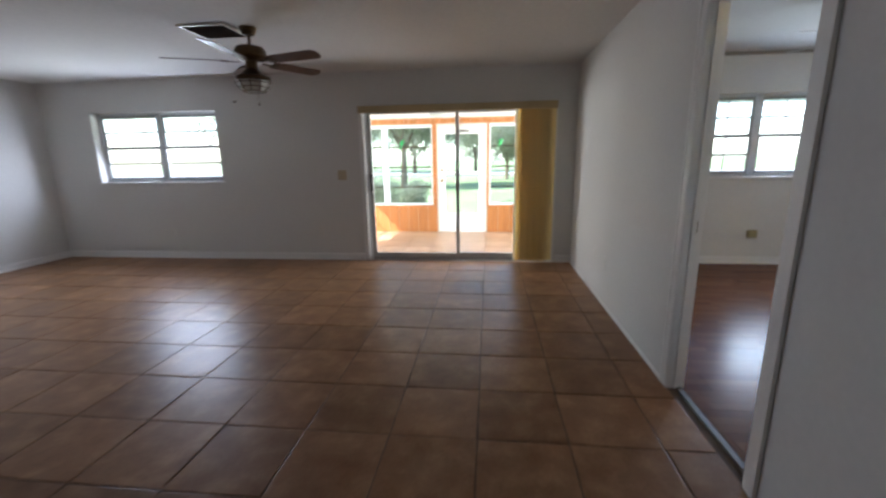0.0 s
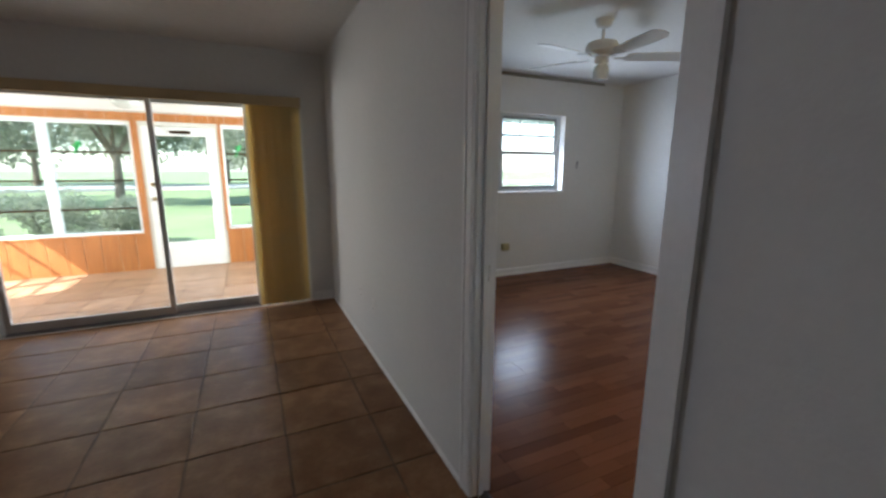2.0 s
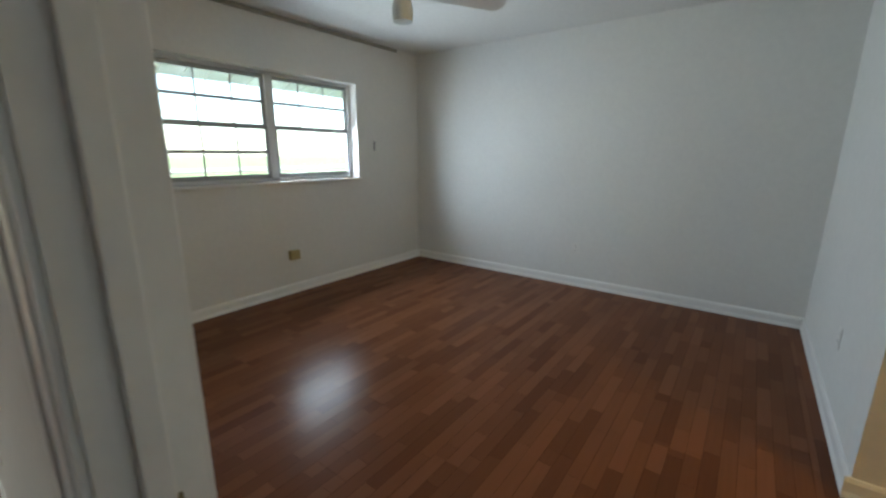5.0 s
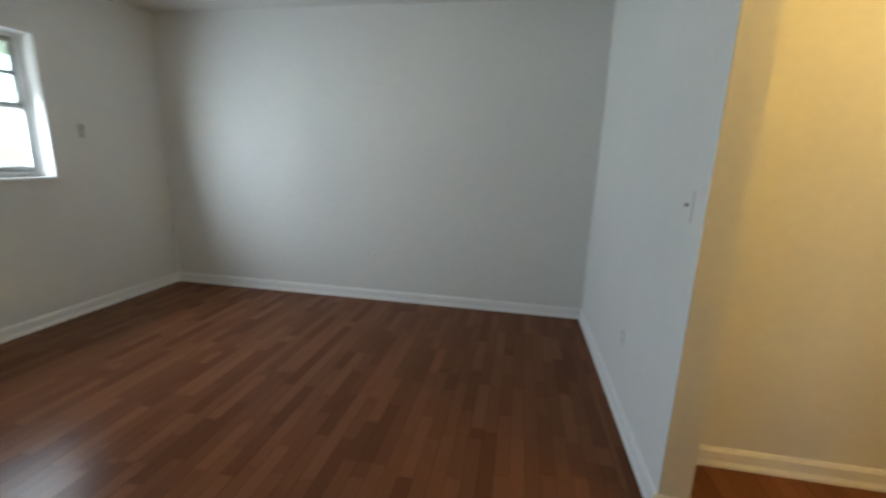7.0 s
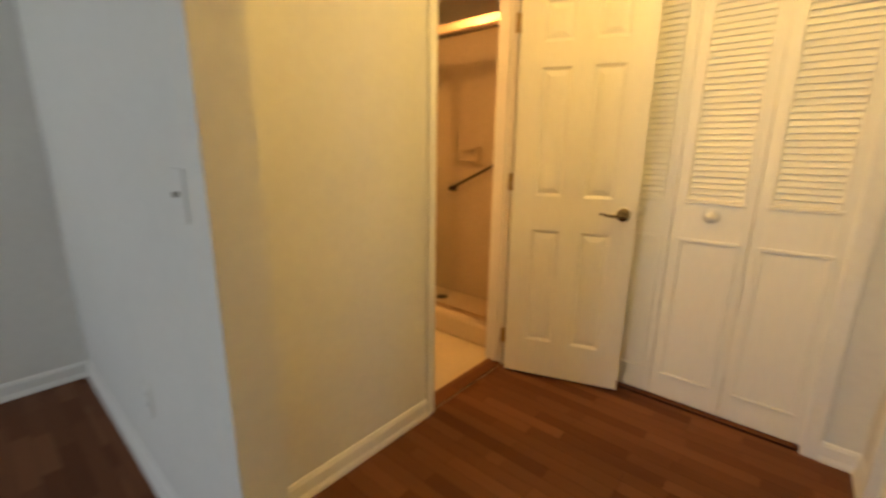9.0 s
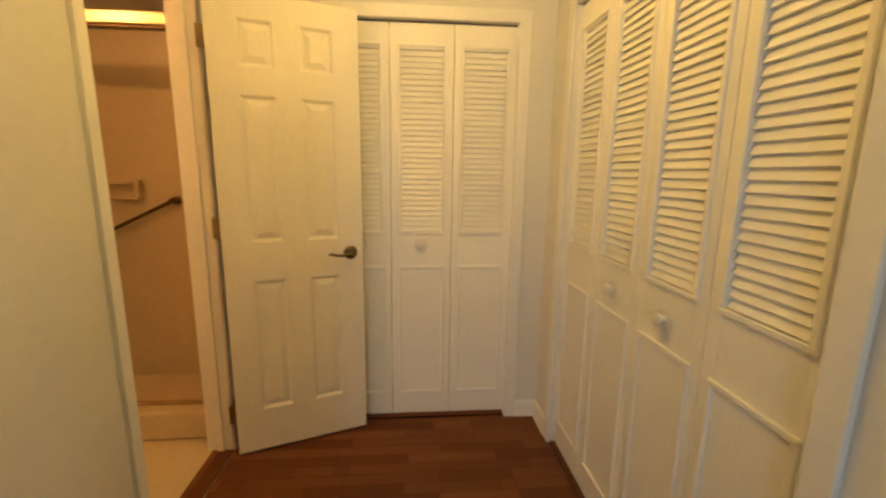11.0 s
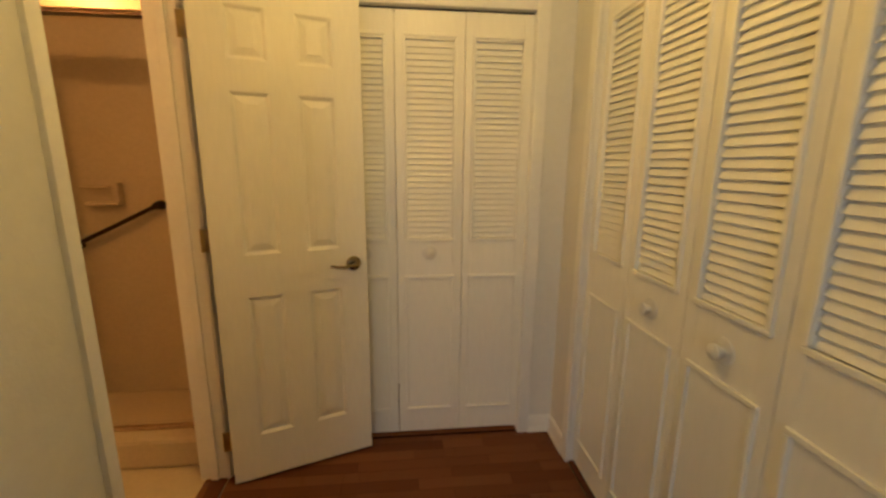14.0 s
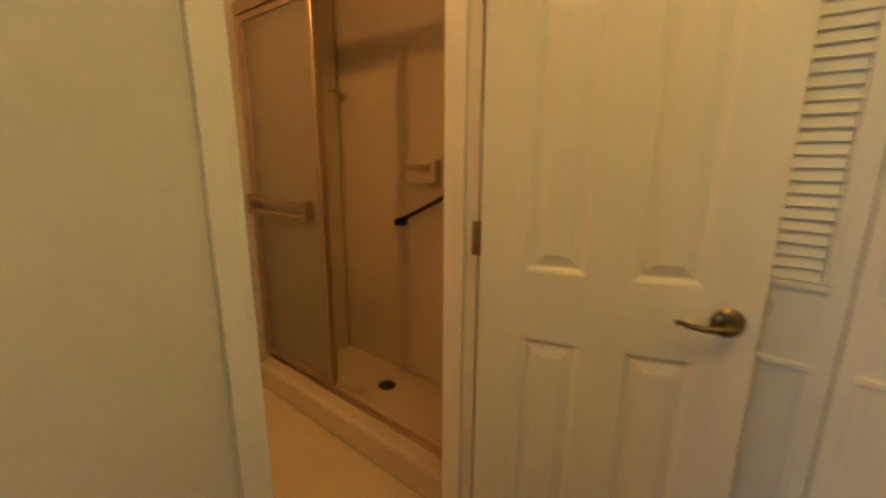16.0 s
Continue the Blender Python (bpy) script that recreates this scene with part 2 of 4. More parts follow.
flk.new(leaf_both.outputs[0], fn["Material Output"].inputs[0])
BARK = mat("bark", (0.12, 0.09, 0.06), 0.9, var=(3, 0.2), grain=(30, 0.3), bump=(25, 0.8), stretch=(1, 1, 0.2), dist=0.02)
STUCCO = mat("outside_stucco", (0.62, 0.6, 0.54), 0.9, var=(1, 0.06), grain=(60, 0.06), bump=(80, 0.4))
CORD = mat("cord_plastic", (0.66, 0.65, 0.6), 0.4)
GREEN = mat("green_acrylic", (0.03, 0.3, 0.07), 0.35)
ROAD = mat("asphalt", (0.25, 0.24, 0.22), 0.9, var=(0.4, 0.15), grain=(30, 0.2))


# ---- mesh helpers ----
def bx(bm, x0, y0, z0, x1, y1, z1, bevel=0.0, m=None):
    r = bmesh.ops.create_cube(bm, size=1.0)
    vs = r["verts"]
    mt = Matrix.Translation(((x0 + x1) / 2, (y0 + y1) / 2, (z0 + z1) / 2)) @ Matrix.Diagonal((abs(x1 - x0), abs(y1 - y0), abs(z1 - z0), 1))
    bmesh.ops.transform(bm, matrix=(m @ mt) if m else mt, verts=vs)
    if bevel:
        es = {e for v in vs for e in v.link_edges}
        bmesh.ops.bevel(bm, geom=list(es), offset=bevel, segments=2, affect="EDGES", profile=0.5)
    return bm


def rod(bm, a, b, r0, r1=None, n=14):
    a, b = Vector(a), Vector(b)
    d = b - a
    m = Matrix.Translation((a + b) / 2) @ d.to_track_quat("Z", "Y").to_matrix().to_4x4()
    bmesh.ops.create_cone(bm, cap_ends=True, segments=n, radius1=r0, radius2=r0 if r1 is None else r1, depth=d.length, matrix=m)
    return bm


def lathe(bm, prof, n=28, m=None):
    rings = []
    for r, z in prof:
        ring = []
        for i in range(n):
            a = 2 * math.pi * i / n
            v = Vector((r * math.cos(a), r * math.sin(a), z))
            ring.append(bm.verts.new(m @ v if m else v))
        rings.append(ring)
    for p, q in zip(rings, rings[1:]):
        for i in range(n):
            bm.faces.new((p[i], p[(i + 1) % n], q[(i + 1) % n], q[i]))
    bm.faces.new(list(reversed(rings[0])))
    bm.faces.new(rings[-1])
    bmesh.ops.recalc_face_normals(bm, faces=bm.faces[:])
    return bm


def sweep(bm, prof, path_a, path_b, side, up=Vector((0, 0, 1))):
    """A moulding: the profile (out from the wall, up) drawn straight from a to b."""
    a, b, s = Vector(path_a), Vector(path_b), Vector(side)
    r0 = [bm.verts.new(a + s * o + up * h) for o, h in prof]
    r1 = [bm.verts.new(b + s * o + up * h) for o, h in prof]
    k = len(prof)
    for i in range(k):
        bm.faces.new((r0[i], r0[(i + 1) % k], r1[(i + 1) % k], r1[i]))
    bm.faces.new(r0)
    bm.faces.new(list(reversed(r1)))
    bmesh.ops.recalc_face_normals(bm, faces=bm.faces[:])
    return bm


def mesh_of(name, bm, material, smooth=False):
    me = bpy.data.meshes.new(name)
    if smooth:
        for f in bm.faces:
            f.smooth = True
    bm.to_mesh(me)
    bm.free()
    me.materials.append(material)
    if smooth:
        me.set_sharp_from_angle(angle=radians(35))
    return me


def part(name, bm, material, parent=None, label="", smooth=False, m=None):
    ob = new(name, mesh_of(name, bm, material, smooth))
    if parent is not None:
        ob.parent = parent
    if m is not None:
        ob.matrix_basis = m
    return tagged(ob, label)


def thing(name, label, category, m=None, group="", kind=""):
    ob = new(name)
    ob.empty_display_size = 0.1
    if m is not None:
        ob.matrix_basis = m
    return tagged(ob, label, category, group, kind)


def solid(name, boxes, material, label="", bevel=0.0):
    """A piece of the setting from boxes laid end to end."""
    bm = bmesh.new()
    for b in boxes:
        bx(bm, *b, bevel=bevel)
    return tagged(part(name, bm, material), label, kind="structure")


def wall_x(x0, x1, y0, y1, z0, z1, holes=()):
    """Boxes of a wall that runs along y between x0 and x1, with holes (ya, yb, za, zb)."""
    out, y = [], y0
    for ya, yb, za, zb in sorted(holes):
        out.append((x0, y, z0, x1, ya, z1))
        if za > z0:
            out.append((x0, ya, z0, x1, yb, za))
        if zb < z1:
            out.append((x0, ya, zb, x1, yb, z1))
        y = yb
    out.append((x0, y, z0, x1, y1, z1))
    return out


def wall_y(y0, y1, x0, x1, z0, z1, holes=()):
    return [(a[1], a[0], a[2], a[4], a[3], a[5]) for a in wall_x(y0, y1, x0, x1, z0, z1, holes)]


# ---- plan ----
LW, PX, PB, NL, NB, SL = -5.9, 1.243, 1.325, 5.857, 5.88, -2.2
EX, BS, BT = 5.21, 2.02, 1.912
HW, HE, HB = 2.01, 3.565, 3.675
HS = 0.155
CL, CB = 2.385, 2.44
NO = 6.06
DJ0, DJ1, DT = 2.153, 2.893, 2.04
BJ0, BJ1 = 0.372, 0.985
SHY, SHX = -0.29, 5.12
PFY, PWX, PEX, PZ = 8.6, -3.3, 1.45, -0.1

solid("wall_north_living", wall_y(NL, NO, LW - 0.15, PX, -0.3, CL, [(-5.17, -3.36, 1.065, 1.985), (-1.39, 0.99, 0.0, 1.97)]), WALL, "off-white painted wall with window and sliding door")
solid("wall_west_living", wall_x(LW - 0.15, LW, SL, NL, 0, CL), WALL, "off-white painted wall")
solid("wall_south_living", wall_y(SL - 0.15, SL, LW - 0.15, PB, 0, CL), WALL, "plain off-white wall")
solid("wall_partition", wall_x(PX, PB, SL, NO, 0, CB, [(DJ0 - 0.018, DJ1 + 0.018, 0, DT + 0.018)]), WALL, "off-white partition wall with a doorway")
solid("wall_north_bedroom", wall_y(NB, NO, PB, EX, -0.3, CB, [(2.405, 4.235, 1.06, 2.0)]), WALL, "off-white bedroom wall with a window")
solid("wall_east", wall_x(EX, EX + 0.15, SHY - 0.2, NO, -0.3, CB), WALL, "off-white bedroom wall")
solid("wall_south_bedroom", [(3.222, BT, 0, EX, BS, CB)], WALL, "off-white stub wall ending at the hall")
solid("wall_hall_east", wall_x(HE, HB, SHY - 0.2, BT, 0, CB, [(BJ0 - 0.018, BJ1 + 0.018, 0, DT + 0.018)]), WALL, "off-white hall wall with the bathroom doorway")
solid("wall_hall_south", wall_y(HS - 0.1, HS, HW, HE, 0, CB, [(2.19, 3.425, 0, 2.035)]), WALL, "off-white hall wall round a closet")
solid("wall_hall_west", wall_x(HW - 0.1, HW, HS - 0.1, BS, 0, CB, [(0.405, 1.635, 0, 2.035)]), WALL, "off-white hall wall round a closet")
solid("wall_closet_end", [(PB, BT, 0, HW - 0.1, BS, CB), (PB, SHY - 0.2, 0, HB, SHY - 0.1, CB), (PB, HS - 0.1, 0, HW - 0.1, HS, CB)], WALL, "plain wall closing the closets")
solid("wall_bath_south", [(HB, SHY - 0.2, 0, EX, SHY, CB)], WALL, "plain wall behind the shower")
solid("ceiling_living", [(LW - 0.15, SL - 0.15, CL, PX, NO, CL + 0.15)], CEIL, "textured white ceiling")
solid("ceiling_bedroom", [(PX, SL - 0.15, CB, EX + 0.15, NO, CB + 0.15)], CEIL, "textured white ceiling")


def awning(name, xa, xb, label):
    """A sloping white metal awning along the outside wall."""
    bm = bmesh.new()
    lo = [bm.verts.new((x, y, z)) for x, y, z in ((xa, NO, 2.3), (xb, NO, 2.3), (xb, 6.9, 2.0), (xa, 6.9, 2.0))]
    up = [bm.verts.new((v.co.x, v.co.y, v.co.z + 0.05)) for v in lo]
    for i in range(4):
        bm.faces.new((lo[i], lo[(i + 1) % 4], up[(i + 1) % 4], up[i]))
    bm.faces.new(list(reversed(lo))), bm.faces.new(up)
    bmesh.ops.recalc_face_normals(bm, faces=bm.faces[:])
    n = int((xb - xa) / 0.2)
    for i in range(n + 1):
        x = xa + (xb - xa) * i / n
        bx(bm, x - 0.012, -0.44, -0.016, x + 0.012, 0.44, 0.002, m=pose(0, 6.48, 2.152, -19.65, 0, 0))
    tagged(part(name, bm, AWN), label, kind="structure")


awning("roof_overhang_east", PEX + 0.1, EX + 0.5, "white ribbed awning above the bedroom window")
awning("roof_overhang_west", LW - 0.5, PWX - 0.1, "white ribbed awning above the living room window")
solid("floor_bath", [(HB, SHY, -0.1, EX, BT, 0.0), (HE, BJ0 - 0.018, -0.1, HB, BJ1 + 0.018, 0.0)], BATHF, "cream vinyl bathroom floor")
solid("floor_closet", [(PB, SHY - 0.1, -0.1, HB - 0.11, HS - 0.1, 0.0), (PB, HS, -0.1, HW - 0.1, BT, 0.0)], LAM, "bare closet floor")

# ---- trim ----
BASE = [(0, 0), (0.019, 0), (0.019, 0.012), (0.012, 0.03), (0.012, 0.072), (0.006, 0.088), (0, 0.09)]
CASE = 0.057


def baseboard(a, b, side, label="white painted baseboard"):
    bm = sweep(bmesh.new(), BASE, a, b, side)
    tagged(part("baseboard", bm, TRIM), label, kind="structure")


baseboard((LW, NL, 0), (-1.45, NL, 0), (0, -1, 0))
baseboard((LW, SL, 0), (LW, NL - 0.02, 0), (1, 0, 0))
baseboard((1.03, NL, 0), (PX, NL, 0), (0, -1, 0))
baseboard((PB, NB, 0), (EX, NB, 0), (0, -1, 0))
baseboard((EX, BS, 0), (EX, NB - 0.02, 0), (-1, 0, 0))
baseboard((3.222, BS, 0), (EX - 0.02, BS, 0), (0, 1, 0))
baseboard((PB, DJ1 + 0.08, 0), (PB, NB - 0.02, 0), (1, 0, 0))
baseboard((3.222, BT - 0.001, 0), (3.222, BS + 0.019, 0), (-1, 0, 0))
baseboard((HE, BJ1 + 0.05, 0), (HE, BT, 0), (-1, 0, 0))
baseboard((3.24, BT, 0), (HE - 0.02, BT, 0), (0, -1, 0))
baseboard((HW, HS, 0), (2.135, HS, 0), (0, 1, 0))
baseboard((HW, HS + 0.02, 0), (HW, 0.348, 0), (1, 0, 0))
baseboard((HW, 1.694, 0), (HW, BS, 0), (1, 0, 0))
bm = sweep(bmesh.new(), [(0, 0), (0.012, 0), (0.01, 0.012), (0, 0.02)], (PX, DJ1 + 0.09, 0), (PX, NL, 0), (-1, 0, 0))
tagged(part("baseboard", bm, TRIM), "thin white shoe moulding along the tile", kind="structure")
solid("trim_curtain_track", [(PB, NB - 0.02, CB - 0.038, 4.84, NB, CB - 0.004)], TRACK, "thin beige curtain track under the ceiling", 0.004)


def casing(name, label, m, w, h, cw=CASE, jamb=0.12, stop=True, sides=(1, 1)):
    """Door lining and face casing: opening w by h, wall thickness jamb. x across, y into the wall."""
    root = thing(name, label, "door frame", m, kind="structure")
    for s in (0, 1):
        bm = bmesh.new()
        x = -0.018 if s == 0 else w
        bx(bm, x, -0.002, 0, x + 0.018, jamb + 0.002, h)
        part("jamb", bm, TRIM, root)
        if stop:
            bm = bmesh.new()
            x = 0.0 if s == 0 else w - 0.011
            bx(bm, x, jamb * 0.35, 0, x + 0.011, jamb * 0.65, h, 0.002)
            part("door_stop", bm, TRIM, root)
    part("head_jamb", bx(bmesh.new(), -0.018, -0.002, h, w + 0.018, jamb + 0.002, h + 0.018), TRIM, root)
    for face, y, d in ((0, 0, -1), (1, jamb, 1)):
        if not sides[face]:
            continue
        for s in (0, 1):
            bm = bmesh.new()
            x = -0.004 if s == 0 else w + 0.004
            sg = -1 if s == 0 else 1
            for o0, o1, t in ((0.0, 0.014, 0.01), (0.014, cw - 0.018, 0.0125), (cw - 0.018, cw, 0.016)):
                bx(bm, x + sg * o0, y, 0, x + sg * o1, y + d * t, h + cw, 0.0015)
            part("casing", bm, TRIM, root)
        bm = bmesh.new()
        for o0, o1, t in ((0.0, 0.014, 0.0095), (0.014, cw - 0.018, 0.012), (cw - 0.018, cw, 0.0155)):
            bx(bm, -0.004, y, h + o0, w + 0.004, y + d * t, h + o1, 0.0015)
        part("head_casing", bm, TRIM, root)
    return root


# bedroom doorway, seen from the living room
casing("door_frame_1", "white painted door frame between living room and bedroom", pose(PX, DJ1, 0, 0, 0, -90), DJ1 - DJ0, DT, 0.075, PB - PX)
fr = bpy.data.objects["door_frame_1"]
part("strike_plate", bx(bmesh.new(), -0.0005, 0.035, 0.92, 0.0035, 0.06, 0.985, 0.001), NICKEL, fr, "dark metal strike plate")
thr = thing("threshold", "worn dark metal strip between tile and laminate", "threshold", pose(1.3, (DJ0 + DJ1) / 2, 0), kind="structure")
part("strip", sweep(bmesh.new(), [(-0.022, 0.001), (0.022, 0.001), (0.012, 0.009), (-0.012, 0.009)], (0, DJ0 / 2 - DJ1 / 2, 0), (0, DJ1 / 2 - DJ0 / 2, 0), (1, 0, 0)), THRESH, thr)
casing("door_frame_2", "white painted bathroom door frame with chipped foot", pose(HE, BJ1, 0, 0, 0, -90), BJ1 - BJ0, DT, 0.05, HB - HE)
fr = bpy.data.objects["door_frame_2"]
part("strike_plate", bx(bmesh.new(), -0.0005, 0.03, 0.9, 0.0035, 0.055, 0.965, 0.001), NICKEL, fr, "dark metal strike plate")
part("threshold_strip", bx(bmesh.new(), 0, 0.001, 0.0, BJ1 - BJ0, 0.095, 0.006, 0.002), LAM, fr, "red-brown wooden strip")


def handle(parent, m, flip=1, metal=None):
    """Lever on a round rose; the lever points along -x * flip."""
    metal = metal or NICKEL
    bm = lathe(bmesh.new(), [(0.0, 0.0), (0.032, 0.0), (0.033, 0.005), (0.027, 0.011), (0.014, 0.014), (0.012, 0.045), (0.0, 0.046)], 24)
    rose = part("rose", bm, metal, parent, "dark metal rose", True, m)
    bm = bmesh.new()
    pts = [(0.004, 0, 0.045), (-0.02, 0.001, 0.049), (-0.05, 0.004, 0.05), (-0.08, 0.001, 0.05), (-0.1, -0.006, 0.05), (-0.108, -0.001, 0.05)]
    for p, q, r in zip(pts, pts[1:], (0.0095, 0.0078, 0.0068, 0.006, 0.006)):
        rod(bm, (p[0] * flip, p[1], p[2]), (q[0] * flip, q[1], q[2]), r, r * 0.92, 12)
    part("lever", bm, metal, rose, "", True)
    return rose


def hinge(parent, z, x=0.0, y=0.0):
    bm = bx(bmesh.new(), x - 0.03, y - 0.001, z - 0.045, x, y + 0.003, z + 0.045, 0.0008)
    rod(bm, (x, y - 0.004, z - 0.047), (x, y - 0.004, z + 0.047), 0.0055, n=10)
    part("hinge", bm, BRASS, parent, "worn brass hinge", True)


def raised_panel(bm, x0, x1, z0, z1, y, d):
    """Sunk border with a raised bevelled field, on the face at y, d is the way out (+-1)."""
    def ring(i, o):
        return [bm.verts.new((a, y + d * o, b)) for a, b in ((x0 + i, z0 + i), (x1 - i, z0 + i), (x1 - i, z1 - i), (x0 + i, z1 - i))]
    rs = [ring(0, 0.0), ring(0.006, -0.003), ring(0.013, -0.0095), ring(0.019, -0.0095), ring(0.044, -0.001)]
    for a, b in zip(rs, rs[1:]):
        for i in range(4):
            bm.faces.new((a[i], a[(i + 1) % 4], b[(i + 1) % 4], b[i]))
    bm.faces.new(rs[-1])


def panel_face(bm, w, h, y, d, cols, rows):
    """Flat face with the panels left open, then filled by raised panels."""
    xs = sorted({0.0, w, *[v for c in cols for v in c]})
    zs = sorted({0.0, h, *[v for r in rows for v in r]})
    grid = {(a, b): bm.verts.new((a, y, b)) for a in xs for b in zs}
    for i in range(len(xs) - 1):
        for j in range(len(zs) - 1):
            if (xs[i], xs[i + 1]) in cols and (zs[j], zs[j + 1]) in rows:
                raised_panel(bm, xs[i], xs[i + 1], zs[j], zs[j + 1], y, d)
            else:
                bm.faces.new([grid[k] for k in ((xs[i], zs[j]), (xs[i + 1], zs[j]), (xs[i + 1], zs[j + 1]), (xs[i], zs[j + 1]))])


def six_panel(name, label, m, w, h, group="", leaf=0.0):
    """Moulded door: hinge edge at x = 0, face y = 0 to the viewer, thickness towards +y."""
    root = thing(name, label, "door", m, group, "structure")
    st, mid = 0.112, 0.1
    pw = (w - 2 * st - mid) / 2
    cols = [(st, st + pw), (st + pw + mid, w - st)]
    rows = [(0.205, 0.83), (1.005, 1.625), (1.735, 1.92)]
    bm = bmesh.new()
    panel_face(bm, w, h, 0.0, -1, cols, rows)
    panel_face(bm, w, h, 0.035, 1, cols, rows)
    for q in (((0, 0), (0, h)), ((w, 0), (w, h)), ((0, 0), (w, 0)), ((0, h), (w, h))):
        (a, b), (c, e) = q
        bm.faces.new([bm.verts.new(v) for v in ((a, 0, b), (c, 0, e), (c, 0.035, e), (a, 0.035, b))])
    bmesh.ops.remove_doubles(bm, verts=bm.verts[:], dist=0.0004)
    bmesh.ops.recalc_face_normals(bm, faces=bm.faces[:])
    slab = part("slab", bm, DOORW, root)
    for z in (0.19, 1.07, 1.84):
        hinge(root, z, -0.002, leaf)
    handle(root, pose(w - 0.06, 0.0, 0.935, 90, 0, 0))
    handle(root, pose(w - 0.06, 0.035, 0.935, -90, 0, 0))
    part("latch_plate", bx(bmesh.new(), w - 0.0005, 0.006, 0.89, w + 0.0015, 0.029, 0.95), NICKEL, root)
    return root


# the bathroom door stands open into the hall, about square to its wall
ang = math.degrees(math.atan2(0.215 - 0.419, 2.963 - 3.537))
six_panel("door_2", "cream six-panel bathroom door standing open into the hall", pose(3.525, 0.397, 0.018) @ pose(0, 0, 0, 0, 0, ang) @ Matrix.Diagonal((1, -1, 1, 1)), 0.606, 2.02)
# the bedroom door, open flat along the stub of wall
six_panel("door_1", "white six-panel bedroom door standing open along the wall", pose(1.34, 2.178, 0.012, 0, 0, 1.0) @ Matrix.Diagonal((1, -1, 1, 1)), 0.67, 2.02, "", 0.028)


# ---- bifold closet doors ----
def bifold_leaf(m, w, group, label, knob, knob_z=0.95):
    """One louvred leaf: x across, face towards -y, standing on z = 0."""
    h, st = 2.004, 0.047
    root = thing("bifold_door_leaf", label, "closet door", m, group)
    bm = bmesh.new()
    bx(bm, 0.0015, 0, 0, st, 0.028, h, 0.0015)
    bx(bm, w - st, 0, 0, w - 0.0015, 0.028, h, 0.0015)
    bx(bm, st, 0, 1.89, w - st, 0.028, h, 0.001)
    bx(bm, st, 0.0006, 0.0, w - st, 0.0274, 1.015, 0.001)
    part("frame", bm, DOORW, root)
    z0, z1, n = 1.02, 1.887, 33
    for i in range(n):
        z = z0 + (i + 0.5) * (z1 - z0) / n
        bm = bx(bmesh.new(), st, -0.0162, -0.0028, w - st, 0.0162, 0.0028, 0.0012)
        if i == 0:
            slat = mesh_of("slat", bm, DOORW)
        else:
            bm.free()
        ob = new("slat", slat)
        ob.parent, ob.matrix_basis = root, pose(0, 0.013, z, 67, 0, 0)
    for za, zb, nm in ((1.002, 1.915, "louvre_moulding"), (0.12, 0.838, "panel_moulding")):
        bm = bmesh.new()
        t = 0.016
        xa, xb = 0.034, w - 0.034
        for (p, q) in (((xa, za), (xb, za + t)), ((xa, zb - t), (xb, zb)), ((xa, za + t), (xa + t, zb - t)), ((xb - t, za + t), (xb, zb - t))):
            bx(bm, p[0], -0.008, p[1], q[0], 0.001, q[1], 0.003)
        part(nm, bm, DOORW, root)
    if knob:
        bm = lathe(bmesh.new(), [(0.0, 0.0), (0.034, 0.0), (0.034, 0.004), (0.012, 0.007), (0.011, 0.016), (0.02, 0.024), (0.021, 0.03), (0.014, 0.035), (0.0, 0.036)], 22)
        part("knob", bm, PLATE, root, "round white knob", True, pose(w / 2, 0, knob_z, 90, 0, 0))
    return root


LEAF_LABEL = "cream louvred bifold closet door leaf"
KNOB_LABEL = "cream louvred bifold closet door leaf with a round knob"
w1 = 1.235 / 4
for i in range(4):
    bifold_leaf(pose(3.425 - i * w1, 0.135, 0.022, 0, 0, 180), w1, "doors of the end closet", KNOB_LABEL if i in (1, 2) else LEAF_LABEL, i in (1, 2))
w2 = 1.23 / 4
for i in range(4):
    bifold_leaf(pose(1.99, 0.405 + i * w2, 0.022, 0, 0, 90), w2, "doors of the side closet", KNOB_LABEL if i in (1, 2) else LEAF_LABEL, i in (1, 2), 0.915)


def closet_trim(name, m, w, h):
    root = thing(name, "white painted casing round a closet opening", "door frame", m, kind="structure")
    for s in (0, 1):
        x = -CASE if s == 0 else w
        part("casing", bx(bmesh.new(), x, -0.015, 0, x + CASE, 0.0, h + CASE, 0.003), TRIM, root)
        x = -0.002 if s == 0 else w - 0.002
        part("jamb", bx(bmesh.new(), x, 0.0, 0, x + 0.004, 0.1, h), TRIM, root)
    part("head_casing", bx(bmesh.new(), 0, -0.0145, h, w, 0.0, h + CASE, 0.003), TRIM, root)
    part("top_track", bx(bmesh.new(), 0.003, 0.025, h - 0.012, w - 0.003, 0.06, h, 0.001), DARK, root, "dark steel top track")
    part("floor_strip", bx(bmesh.new(), 0.003, 0.0, 0.0, w - 0.003, 0.06, 0.012, 0.002), LAM, root, "red-brown wooden floor strip")


closet_trim("trim_closet_1", pose(3.425, HS, 0, 0, 0, 180), 1.235, 2.035)
closet_trim("trim_closet_2", pose(HW, 0.405, 0, 0, 0, 90), 1.23, 2.035)


